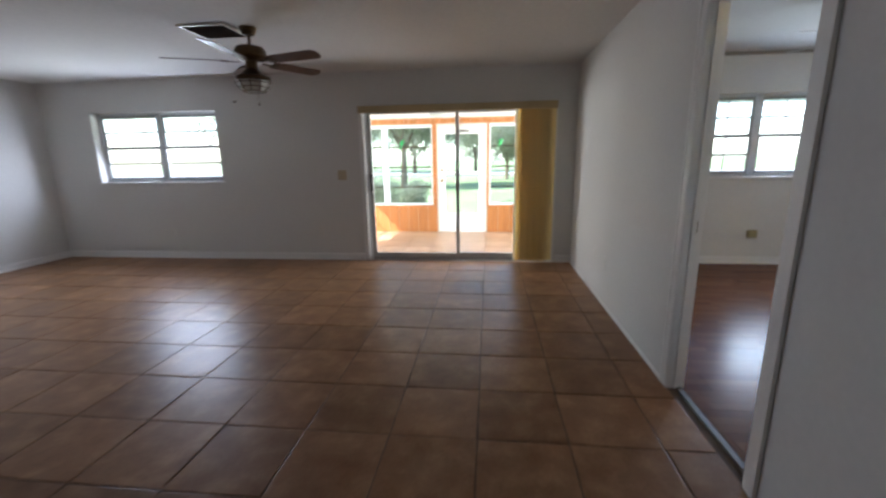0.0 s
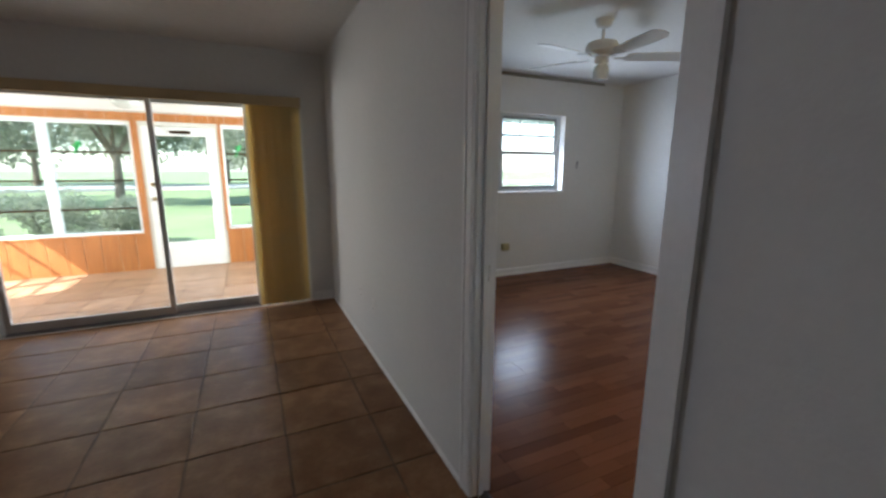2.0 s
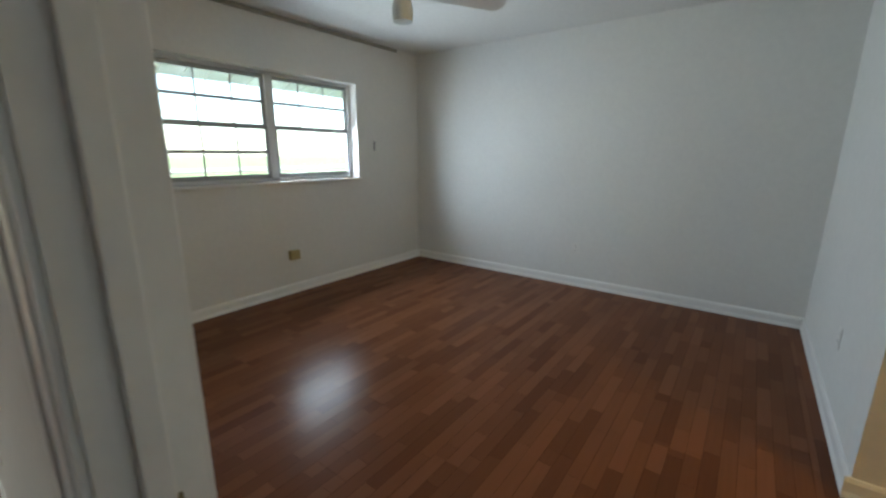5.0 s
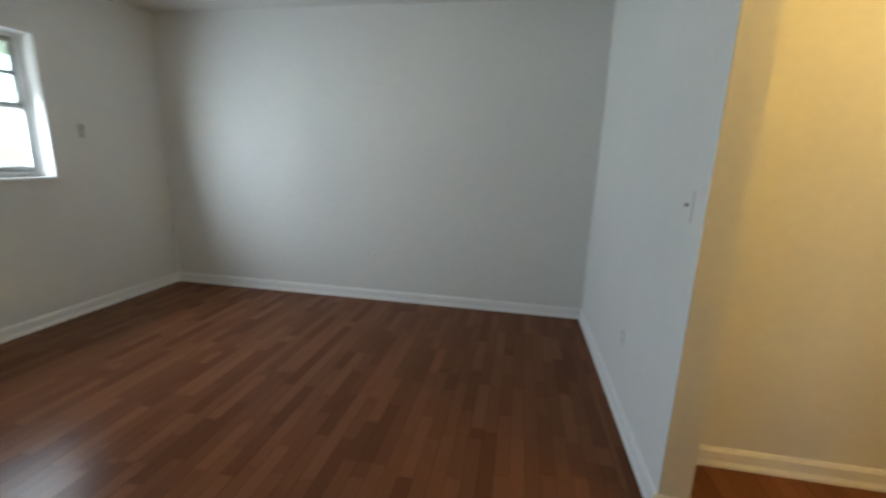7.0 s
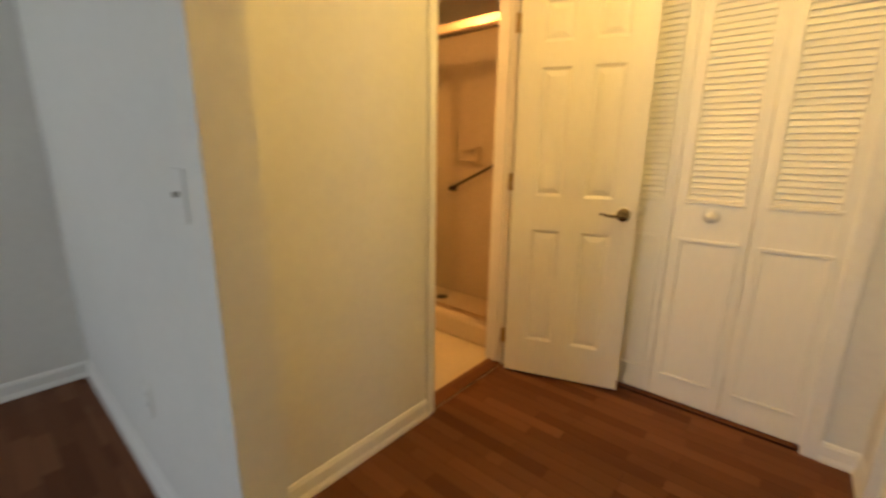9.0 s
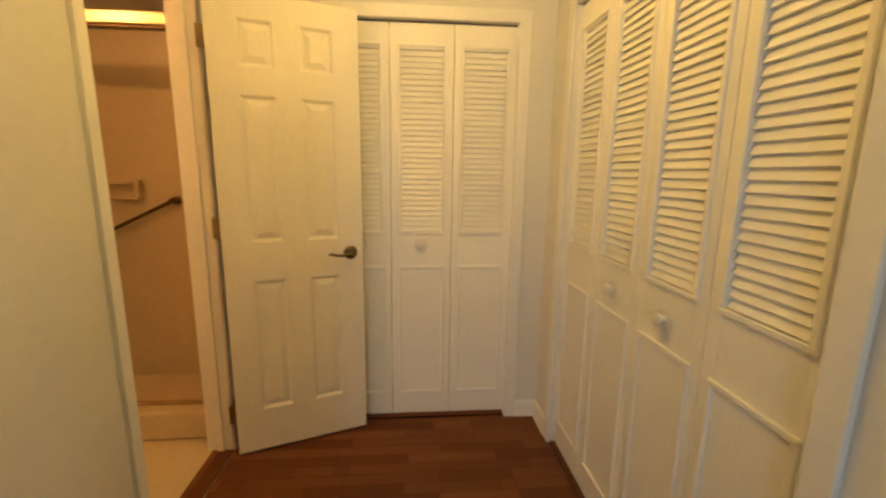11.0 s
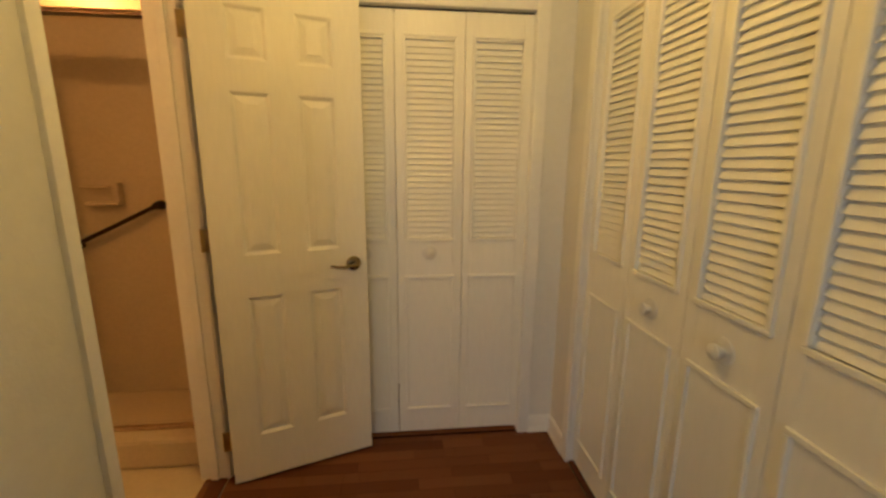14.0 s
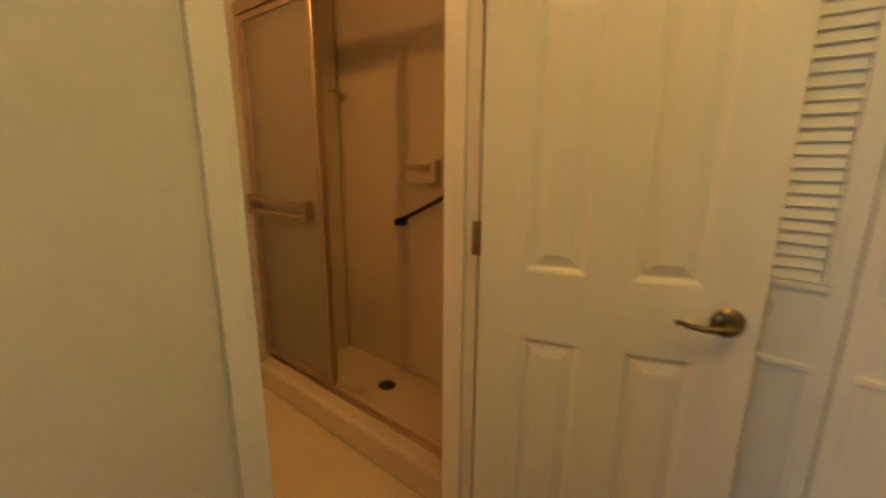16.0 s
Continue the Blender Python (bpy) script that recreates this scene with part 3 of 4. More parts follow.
# ---- sash windows ----
def sash_window(name, label, m, w, h, skip=()):
    """Two mulled single-hung units in a deep reveal. x across, y outwards, z up from the sill."""
    root = thing(name, label, "window", m, kind="structure")
    part("sill", bx(bmesh.new(), -0.02, -0.022, -0.022, w + 0.02, 0.1, 0.0, 0.004), TRIM, root, "white stone sill")
    for nm, b in (("reveal", (-0.003, 0.0, 0.0, 0.003, 0.1, h)), ("reveal", (w - 0.003, 0.0, 0.0, w + 0.003, 0.1, h)), ("reveal", (-0.003, 0.0, h - 0.003, w + 0.003, 0.1, h + 0.003))):
        part(nm, bx(bmesh.new(), *b), TRIM, root)
    bm = bmesh.new()
    for b in ((0, 0, 0.035, h), (w - 0.035, 0, w, h), (w / 2 - 0.035, 0, w / 2 + 0.035, h)):
        bx(bm, b[0], 0.1, b[1], b[2], 0.15, b[3], 0.003)
    bx(bm, 0.035, 0.1, 0, w - 0.035, 0.15, 0.03, 0.003)
    bx(bm, 0.035, 0.1, h - 0.03, w - 0.035, 0.15, h, 0.003)
    part("window_frame", bm, ALU, root)
    for u in (0, 1):
        xa, xb = (0.035, w / 2 - 0.035) if u == 0 else (w / 2 + 0.035, w - 0.035)
        for v in (0, 1):
            za, zb = (0.03, h / 2 + 0.012) if v == 0 else (h / 2 - 0.012, h - 0.03)
            y = 0.112 if v == 0 else 0.13
            bm = bmesh.new()
            f = 0.024
            bx(bm, xa, y, za, xb, y + 0.016, za + f + 0.012, 0.002)
            bx(bm, xa, y, zb - f - 0.008, xb, y + 0.016, zb, 0.002)
            bx(bm, xa, y, za + f + 0.012, xa + f, y + 0.016, zb - f - 0.008)
            bx(bm, xb - f, y, za + f + 0.012, xb, y + 0.016, zb - f - 0.008)
            sash = part("sash", bm, SASHM, root)
            pane = part("pane", bx(bmesh.new(), xa + f, y + 0.007, za + f, xb - f, y + 0.009, zb - f), GLASS, root)
            pane.visible_shadow = False
            zm = (za + zb) / 2
            bars = []
            if (u, v, "h") not in skip:
                bars.append((xa + f, zm - 0.013, xb - f, zm + 0.013))
            for k in (1, 2):
                x = xa + (xb - xa) * k / 3
                if (u, v, k) in skip:
                    continue
                if (u, v, -k) in skip:
                    bars.append((x - 0.006, zm + 0.013, x + 0.006, zb - f))
                else:
                    bars.append((x - 0.006, za + f, x + 0.006, zm - 0.013))
                    bars.append((x - 0.006, zm + 0.013, x + 0.006, zb - f))
            for a, b, c, e in bars:
                part("muntin", bx(bmesh.new(), a, y + 0.002, b, c, y + 0.0065, e), SASHM, sash)
    return root


sash_window("window_1", "white aluminium sash window with grids in a deep reveal", pose(2.405, NB, 1.06), 1.83, 0.94, {(1, 0, "h"), (1, 0, 1), (1, 0, 2), (1, 1, -2)})
sash_window("window_2", "white aluminium sash window with cross bars in a deep reveal", pose(-5.17, NL, 1.065), 1.81, 0.92, {(0, 0, 1), (0, 0, 2), (0, 1, 1), (0, 1, 2), (1, 0, 1), (1, 0, 2), (1, 1, 1), (1, 1, 2)})


# ---- sliding glass door, valance and vertical blind ----
sl = thing("sliding_door", "aluminium sliding glass door to the porch", "sliding door", pose(-1.39, NL, 0), kind="structure")
W = 2.38
bm = bmesh.new()
bx(bm, 0, 0.04, 0.0, 0.045, 0.16, 1.97, 0.003)
bx(bm, W - 0.045, 0.04, 0.0, W, 0.16, 1.97, 0.003)
bx(bm, 0.045, 0.04, 1.925, W - 0.045, 0.16, 1.97, 0.003)
part("frame", bm, ALU, sl, "white frame")
bm = bmesh.new()
bx(bm, 0.045, 0.03, 0.0, W - 0.045, 0.16, 0.012, 0.002)
bx(bm, 0.045, 0.06, 0.012, W - 0.045, 0.066, 0.034, 0.001)
bx(bm, 0.045, 0.11, 0.012, W - 0.045, 0.116, 0.034, 0.001)
part("floor_track", bm, GREYALU, sl, "dull grey floor track")
for nm, xa, xb, y in (("sliding_panel", 0.045, 1.215, 0.05), ("fixed_panel", 1.165, W - 0.045, 0.1)):
    bm = bmesh.new()
    bx(bm, xa, y, 0.02, xa + 0.042, y + 0.03, 1.93, 0.002)
    bx(bm, xb - 0.042, y, 0.02, xb, y + 0.03, 1.93, 0.002)
    bx(bm, xa + 0.042, y, 0.02, xb - 0.042, y + 0.03, 0.09, 0.002)
    bx(bm, xa + 0.042, y, 1.88, xb - 0.042, y + 0.03, 1.93, 0.002)
    pn = part(nm, bm, STILE, sl)
    gp = part("pane", bx(bmesh.new(), xa + 0.042, y + 0.012, 0.09, xb - 0.042, y + 0.016, 1.88), GLASS, pn)
    gp.visible_shadow = False
part("pull_handle", bx(bmesh.new(), 0.055, 0.02, 0.92, 0.08, 0.05, 1.14, 0.006), DARK, sl, "dark pull handle")
part("end_stile", bx(bmesh.new(), 1.905, 0.02, 0.02, 1.945, 0.045, 1.9, 0.003), ALU, sl, "white stile beside the blind")
tr = thing("slider_casing", "white painted boards beside the sliding door", "trim", pose(-1.39, NL, 0), kind="structure")
part("casing", bx(bmesh.new(), -0.055, -0.016, 0, 0.0, 0.0, 1.9, 0.003), TRIM, tr)
part("casing", bx(bmesh.new(), W, -0.016, 0, W + 0.03, 0.0, 1.9, 0.003), TRIM, tr)
part("lining", bx(bmesh.new(), -0.0, 0.0, 0, 0.012, 0.04, 1.97), TRIM, tr)

va = thing("blind_valance", "tan wooden valance above the sliding door", "valance", pose(-1.42, NL, 1.885))
bm = bmesh.new()
bx(bm, 0, -0.095, 0, 2.42, -0.08, 0.085, 0.003)
bx(bm, 0, -0.08, 0, 0.015, 0, 0.085, 0.003)
bx(bm, 2.405, -0.08, 0, 2.42, 0, 0.085, 0.003)
bx(bm, 0.015, -0.08, 0.07, 2.405, 0, 0.085)
part("fascia", bm, VALANCE, va)
part("head_rail", bx(bmesh.new(), 0.02, -0.06, 0.03, 2.4, -0.025, 0.068, 0.002), ALU, va)
vb = thing("vertical_blind", "yellow vertical blind slats drawn together beside the glass", "blind", pose(0.55, NL - 0.045, 0.03))
for i in range(15):
    bm = bmesh.new()
    n = 6
    vs = []
    for k in range(n + 1):
        u = k / n - 0.5
        vs.append((u * 0.088, 0.006 * (1 - 4 * u * u)))
    lo = [bm.verts.new((a, b, 0)) for a, b in vs] + [bm.verts.new((a, b - 0.0012, 0)) for a, b in reversed(vs)]
    up = [bm.verts.new((v.co.x, v.co.y, 1.875)) for v in lo]
    for k in range(len(lo)):
        bm.faces.new((lo[k], lo[(k + 1) % len(lo)], up[(k + 1) % len(lo)], up[k]))
    bm.faces.new(lo), bm.faces.new(up)
    bmesh.ops.recalc_face_normals(bm, faces=bm.faces[:])
    part("slat", bm, CREAM, vb, "", True, pose(0.03 + i * 0.0265, 0.0, 0.004 * (i % 3), 0, 0, 24 + 5 * math.sin(i * 2.1)))


# ---- ceiling fans and air vent ----
def blade(bm, r0, r1, w0, w1):
    n = 8
    ring = [(r0, -w0 / 2), (r0 + 0.05, -w0 / 2 - 0.008)] + [(r1 - 0.05, -w1 / 2)] + [(r1 - 0.05 + 0.05 * math.sin(a), -w1 / 2 * math.cos(a)) for a in [math.pi * k / n for k in range(1, n)]] + [(r1 - 0.05, w1 / 2), (r0 + 0.05, w0 / 2 + 0.008), (r0, w0 / 2)]
    lo = [bm.verts.new((a, b, -0.003)) for a, b in ring]
    up = [bm.verts.new((a, b, 0.003)) for a, b in ring]
    for k in range(len(ring)):
        bm.faces.new((lo[k], lo[(k + 1) % len(lo)], up[(k + 1) % len(lo)], up[k]))
    bm.faces.new(list(reversed(lo))), bm.faces.new(up)
    bmesh.ops.recalc_face_normals(bm, faces=bm.faces[:])
    return bm


def ceiling_fan(label, x, y, top, drop, body, blade_mat, first, count, radius, kit):
    root = thing("ceiling_fan", label, "ceiling fan", pose(x, y, top))
    part("canopy", lathe(bmesh.new(), [(0.0, 0.0), (0.068, 0.0), (0.066, -0.02), (0.045, -0.055), (0.02, -0.065), (0.0, -0.065)]), body, root, "", True)
    part("downrod", rod(bmesh.new(), (0, 0, -0.06), (0, 0, -drop + 0.05), 0.012), body, root, "", True)
    z = -drop
    part("motor", lathe(bmesh.new(), [(0.0, z + 0.075), (0.05, z + 0.07), (0.105, z + 0.055), (0.122, z + 0.03), (0.122, z - 0.012), (0.1, z - 0.035), (0.05, z - 0.05), (0.0, z - 0.05)]), body, root, "", True)
    for i in range(count):
        a = first + 360 / count * i
        br = bx(bmesh.new(), 0.09, -0.014, -0.006, 0.2, 0.014, 0.0, 0.002)
        bx(br, 0.17, -0.04, -0.006, 0.23, 0.04, -0.001, 0.002)
        arm = part("blade_iron", br, body, root, "", False, pose(0, 0, z - 0.055, 0, 0, a) @ pose(0, 0, 0, -12, 0, 0))
        part("blade", blade(bmesh.new(), 0.18, radius, 0.105, 0.135), blade_mat, arm, "", False, pose(0, 0, 0.004))
    z -= 0.05
    if kit == "cage":
        part("switch_housing", lathe(bmesh.new(), [(0.0, z + 0.01), (0.045, z + 0.005), (0.05, z - 0.06), (0.06, z - 0.07), (0.09, z - 0.1), (0.135, z - 0.12), (0.14, z - 0.15), (0.13, z - 0.155), (0.0, z - 0.15)]), body, root, "", True)
        part("light_glass", lathe(bmesh.new(), [(0.0, z - 0.15), (0.132, z - 0.152), (0.136, z - 0.17), (0.118, z - 0.205), (0.085, z - 0.235), (0.0, z - 0.24)], 10), SHADE, root, "clear faceted glass light bowl")
        cage = bmesh.new()
        for i in range(10):
            a, b = 2 * math.pi * i / 10, 2 * math.pi * (i + 1) / 10
            for (r, dz) in ((0.138, 0.17), (0.12, 0.204), (0.087, 0.236)):
                rod(cage, (r * math.cos(a), r * math.sin(a), z - dz), (r * math.cos(b), r * math.sin(b), z - dz), 0.0035, n=6)
            for (r, dz), (s, ez) in (((0.138, 0.15), (0.138, 0.17)), ((0.138, 0.17), (0.12, 0.204)), ((0.12, 0.204), (0.087, 0.236))):
                rod(cage, (r * math.cos(a), r * math.sin(a), z - dz), (s * math.cos(a), s * math.sin(a), z - ez), 0.0035, n=6)
        part("light_cage", cage, body, root)
        part("pull_chain", rod(bmesh.new(), (0.06, -0.05, z - 0.12), (0.06, -0.05, z - 0.33), 0.0016, n=6), body, root)
        part("chain_bob", lathe(bmesh.new(), [(0.0, 0.0), (0.007, 0.004), (0.008, 0.02), (0.0, 0.026)], 10, pose(0.06, -0.05, z - 0.355)), body, root, "", True)
    elif kit == "jar":
        part("switch_housing", lathe(bmesh.new(), [(0.0, z + 0.01), (0.05, z + 0.005), (0.052, z - 0.045), (0.04, z - 0.055), (0.0, z - 0.055)]), body, root, "", True)
        part("glass_shade", lathe(bmesh.new(), [(0.0, z - 0.05), (0.038, z - 0.052), (0.05, z - 0.07), (0.056, z - 0.1), (0.053, z - 0.165), (0.05, z - 0.165), (0.0, z - 0.16)]), SHADE, root, "frosted glass jar shade", True)
    else:
        part("light_bowl", lathe(bmesh.new(), [(0.0, z + 0.005), (0.06, z), (0.13, z - 0.01), (0.125, z - 0.05), (0.08, z - 0.085), (0.015, z - 0.1), (0.0, z - 0.1)]), SHADE, root, "white glass bowl", True)
    return root


ceiling_fan("dark brown five-blade ceiling fan with caged glass light", -1.752, 4.036, CL, 0.205, ABRASS, BROWN, -14, 5, 0.66, "cage")
ceiling_fan("white five-blade ceiling fan with a frosted jar shade", 3.03, 4.14, CB, 0.215, FANW, FANW, -29, 5, 0.64, "jar")
ceiling_fan("white porch ceiling fan with a glass bowl", -0.625, 7.3, 2.21, 0.1, FANW, FANW, 10, 4, 0.55, "bowl")

vt = thing("ceiling_vent", "white framed air return grille in the ceiling", "vent", pose(-2.06, 4.07, CL))
bm = bmesh.new()
for b in ((-0.2, -0.19, 0.2, -0.165), (-0.2, 0.165, 0.2, 0.19), (-0.2, -0.165, -0.175, 0.165), (0.175, -0.165, 0.2, 0.165)):
    bx(bm, b[0], b[1], -0.014, b[2], b[3], 0.0, 0.003)
part("frame", bm, PLATE, vt)
part("backing", bx(bmesh.new(), -0.175, -0.165, -0.003, 0.175, 0.165, -0.001), DARK, vt)
for i in range(16):
    part("slat", bx(bmesh.new(), -0.175, -0.009, -0.0008, 0.175, 0.009, 0.0008), GREYALU, vt, "", False, pose(0, -0.155 + i * 0.0207, -0.009, 40, 0, 0))


# ---- plates, sockets, switches ----
def plate(name, label, category, m, w, h, material, holes="outlet"):
    """A cover plate: face towards -y."""
    root = thing(name, label, category, m)
    part("cover", bx(bmesh.new(), -w / 2, -0.004, -h / 2, w / 2, 0, h / 2, 0.0025), material, root)
    if holes == "outlet":
        for s in (-1, 1):
            bm = bx(bmesh.new(), -0.016, -0.006, s * 0.02 - 0.013, 0.016, -0.003, s * 0.02 + 0.013, 0.002)
            sock = part("socket", bm, material, root)
            for q in (-0.006, 0.006):
                part("slot", bx(bmesh.new(), q - 0.001, -0.0066, s * 0.02 - 0.004, q + 0.001, -0.0058, s * 0.02 + 0.005), DARK, sock)
    elif holes == "switch":
        part("toggle", bx(bmesh.new(), -0.004, -0.015, -0.003, 0.004, -0.003, 0.009, 0.0015), TRACK, root, "grey toggle")
    elif holes == "double":
        for q in (-0.023, 0.023):
            part("toggle", bx(bmesh.new(), q - 0.005, -0.017, -0.004, q + 0.005, -0.003, 0.012, 0.002), material, root)
    return root


plate("wall_outlet", "white wall outlet in the bedroom wall", "outlet", pose(EX, 3.824, 0.39, 0, 0, -90), 0.07, 0.115, PLATE)
plate("wall_outlet", "white wall outlet on the stub wall", "outlet", pose(3.943, BS, 0.405, 0, 0, 180), 0.07, 0.115, PLATE)
plate("wall_outlet", "white wall outlet on the partition", "outlet", pose(PX, 4.32, 0.385, 0, 0, -90), 0.07, 0.115, PLATE)
plate("wall_outlet", "white wall outlet on the partition", "outlet", pose(PX, 4.66, 0.395, 0, 0, -90), 0.07, 0.115, PLATE)
plate("wall_outlet", "white wall outlet by the sliding door", "outlet", pose(-2.043, NL, 0.387), 0.07, 0.115, PLATE)
plate("wall_outlet", "white wall outlet below the window", "outlet", pose(-4.217, NL, 0.365), 0.07, 0.115, PLATE)
plate("light_switch", "ivory double light switch beside the sliding door", "switch", pose(-1.7, NL, 1.132), 0.115, 0.125, IVORY, "double")
plate("light_switch", "white light switch with a grey toggle", "switch", pose(3.36, BS, 1.144, 0, 0, 180), 0.07, 0.115, WALL, "switch")
pj = thing("phone_jack", "yellowed surface phone jack below the bedroom window", "phone jack", pose(3.366, NB, 0.375))
part("box", bx(bmesh.new(), -0.05, -0.045, -0.045, 0.05, 0, 0.045, 0.006), JACK, pj)
part("lid", bx(bmesh.new(), -0.043, -0.05, -0.038, 0.043, -0.044, 0.038, 0.003), JACK, pj)
hk = thing("wall_bracket", "small grey metal bracket beside the window", "bracket", pose(4.465, NB, 1.39))
part("plate", bx(bmesh.new(), -0.011, -0.004, -0.05, 0.011, 0, 0.05, 0.001), GREYALU, hk)
part("hook", bx(bmesh.new(), -0.006, -0.02, 0.02, 0.006, -0.004, 0.034, 0.002), GREYALU, hk)
hk = thing("wall_hook", "small dark hook high on the wall", "hook", pose(-3.065, NL, 2.078))
part("plate", bx(bmesh.new(), -0.02, -0.005, -0.012, 0.02, 0, 0.012, 0.002), BRONZE, hk)
part("hook", rod(bmesh.new(), (0, -0.004, 0), (0, -0.03, 0.004), 0.005), BRONZE, hk, "", True)

# loose white cord on the bedroom floor
cu = bpy.data.curves.new("cord", "CURVE")
cu.dimensions, cu.bevel_depth, cu.bevel_resolution, cu.resolution_u = "3D", 0.004, 3, 10
sp = cu.splines.new("BEZIER")
pts = [(1.42, 5.36), (1.7, 5.33), (1.89, 5.16), (1.87, 4.94), (1.72, 4.8), (1.45, 4.74)]
sp.bezier_points.add(len(pts) - 1)
for bp_, (a, b) in zip(sp.bezier_points, pts):
    bp_.co, bp_.handle_left_type, bp_.handle_right_type = (a, b, 0.0048), "AUTO", "AUTO"
cu.materials.append(CORD)
tagged(new("cord", cu), "loose white cord curled on the laminate floor", "cord")

# ---- lamps of hall and bathroom ----
for nm, x, y, c, e in (("hall", 2.7, 1.14, (1.0, 0.7, 0.33), 1.5), ("bathroom", 4.6, 1.3, (1.0, 0.55, 0.2), 1.0)):
    root = thing("ceiling_light", "plain warm bulb holder on the %s ceiling" % nm, "ceiling light", pose(x, y, CB))
    part("base", lathe(bmesh.new(), [(0.0, 0.0), (0.075, 0.0), (0.07, -0.02), (0.03, -0.05), (0.0, -0.05)]), PLATE, root, "", True)

# ---- bathroom and shower ----
sh = thing("shower", "cream fibreglass shower stall with low curb", "shower", pose(0, 0, 0), kind="structure")
part("surround", bx(bx(bx(bmesh.new(), HB, SHY + 0.004, 0.05, SHX, SHY + 0.02, 2.15, 0.004), SHX - 0.15, SHY + 0.02, 0.0, EX - 0.002, 0.13, 2.15, 0.03), HB + 0.002, SHY + 0.02, 0.05, HB + 0.02, 0.28, 2.15, 0.004), FIBRE, sh)
bm = bmesh.new()
bx(bm, HB + 0.002, SHY + 0.02, 0.001, SHX, 0.12, 0.09, 0.01)
part("pan", bm, FIBRE, sh)
bm = bmesh.new()
bx(bm, HB + 0.002, 0.12, 0.001, SHX, 0.285, 0.152, 0.02)
part("curb", bm, FIBRE, sh)
part("drain", lathe(bmesh.new(), [(0.0, 0.0), (0.045, 0.0), (0.045, 0.003), (0.038, 0.004), (0.036, 0.002), (0.0, 0.002)], 22, pose(4.435, -0.085, 0.09)), BRONZE, sh, "dark metal drain", True)
solid("wall_above_shower", [(HB, 0.14, 2.17, EX, 0.24, CB)], WALL, "wall strip above the shower opening")
gd = thing("shower_door", "sliding shower doors with bronze frame and obscure glass", "shower door", pose(0, 0, 0))
bm = bmesh.new()
bx(bm, HB + 0.002, 0.155, 1.945, SHX, 0.225, 2.0, 0.006)
part("header", bm, GOLDALU, gd)
# dark strip put in for the shade beneath the bright header rail
part("header_track", bx(bmesh.new(), HB + 0.03, 0.168, 1.936, SHX - 0.03, 0.214, 1.944), BRONZE, gd, "dark strip for the shaded gap under the header")
bm = bmesh.new()
bx(bm, HB + 0.002, 0.168, 0.152, SHX, 0.208, 0.16, 0.002)
bx(bm, HB + 0.002, 0.186, 0.16, SHX, 0.19, 0.172)
part("sill_track", bm, GOLDALU, gd)
part("wall_jamb", bx(bmesh.new(), SHX - 0.025, 0.16, 0.176, SHX, 0.22, 1.945, 0.003), GOLDALU, gd)
part("wall_jamb", bx(bmesh.new(), HB + 0.002, 0.16, 0.176, HB + 0.027, 0.22, 1.945, 0.003), GOLDALU, gd)
for y, xa in ((0.2, 4.49), (0.168, 4.51)):
    bm = bmesh.new()
    xb = SHX - 0.027
    bx(bm, xa, y, 0.195, xa + 0.028, y + 0.018, 1.94, 0.003)
    bx(bm, xb - 0.028, y, 0.195, xb, y + 0.018, 1.94, 0.003)
    bx(bm, xa + 0.028, y, 0.195, xb - 0.028, y + 0.018, 0.225, 0.003)
    bx(bm, xa + 0.028, y, 1.91, xb - 0.028, y + 0.018, 1.94, 0.003)
    pn = part("panel", bm, GOLDALU, gd)
    ob_pane = part("obscure_pane", bx(bmesh.new(), xa + 0.028, y + 0.006, 0.225, xb - 0.028, y + 0.011, 1.91), FROST, pn)
    ob_pane.visible_shadow = False
bm = bmesh.new()
rod(bm, (4.58, 0.25, 1.075), (5.07, 0.25, 1.075), 0.008)
rod(bm, (4.58, 0.25, 1.015), (5.07, 0.25, 1.015), 0.008)
bx(bm, 4.56, 0.215, 0.995, 4.585, 0.262, 1.095, 0.003)
bx(bm, 5.06, 0.215, 0.995, 5.085, 0.262, 1.095, 0.003)
part("towel_bar", bm, GOLDALU, gd, "bright double towel bar", True)
gb = thing("grab_bar", "dark bronze slanted grab bar in the shower", "grab bar", pose(0, 0, 0))
ga, gc = Vector((4.475, SHY + 0.065, 0.955)), Vector((4.05, SHY + 0.065, 1.16))
part("bar", rod(bmesh.new(), ga, gc, 0.011), BRONZE, gb, "", True)
for p in (ga, gc):
    part("flange", rod(bmesh.new(), (p.x, SHY + 0.02, p.z), (p.x, SHY + 0.075, p.z), 0.026, 0.018, 18), BRONZE, gb, "", True)
sd = thing("soap_dish", "cream recessed soap shelf on the shower wall", "soap dish", pose(4.315, SHY + 0.02, 1.165))
bm = bx(bx(bmesh.new(), -0.088, 0, 0.0, 0.072, 0.06, 0.013, 0.004), -0.05, 0, 0.084, 0.09, 0.055, 0.096, 0.004)
bx(bm, -0.088, 0, 0.013, -0.06, 0.045, 0.112, 0.004)
part("shelf", bm, FIBRE, sd)
hd = thing("shower_head", "chrome shower head on a bent arm", "shower head", pose(SHX - 0.15, -0.19, 1.6))
bm = rod(bmesh.new(), (0.002, 0, 0.035), (-0.045, 0, 0.042), 0.008)
rod(bm, (-0.045, 0, 0.042), (-0.075, -0.01, 0.02), 0.008)
part("arm", bm, CHROME, hd, "", True)
part("head", rod(bmesh.new(), (-0.072, -0.01, 0.022), (-0.1, -0.02, -0.012), 0.011, 0.026, 18), CHROME, hd, "", True)

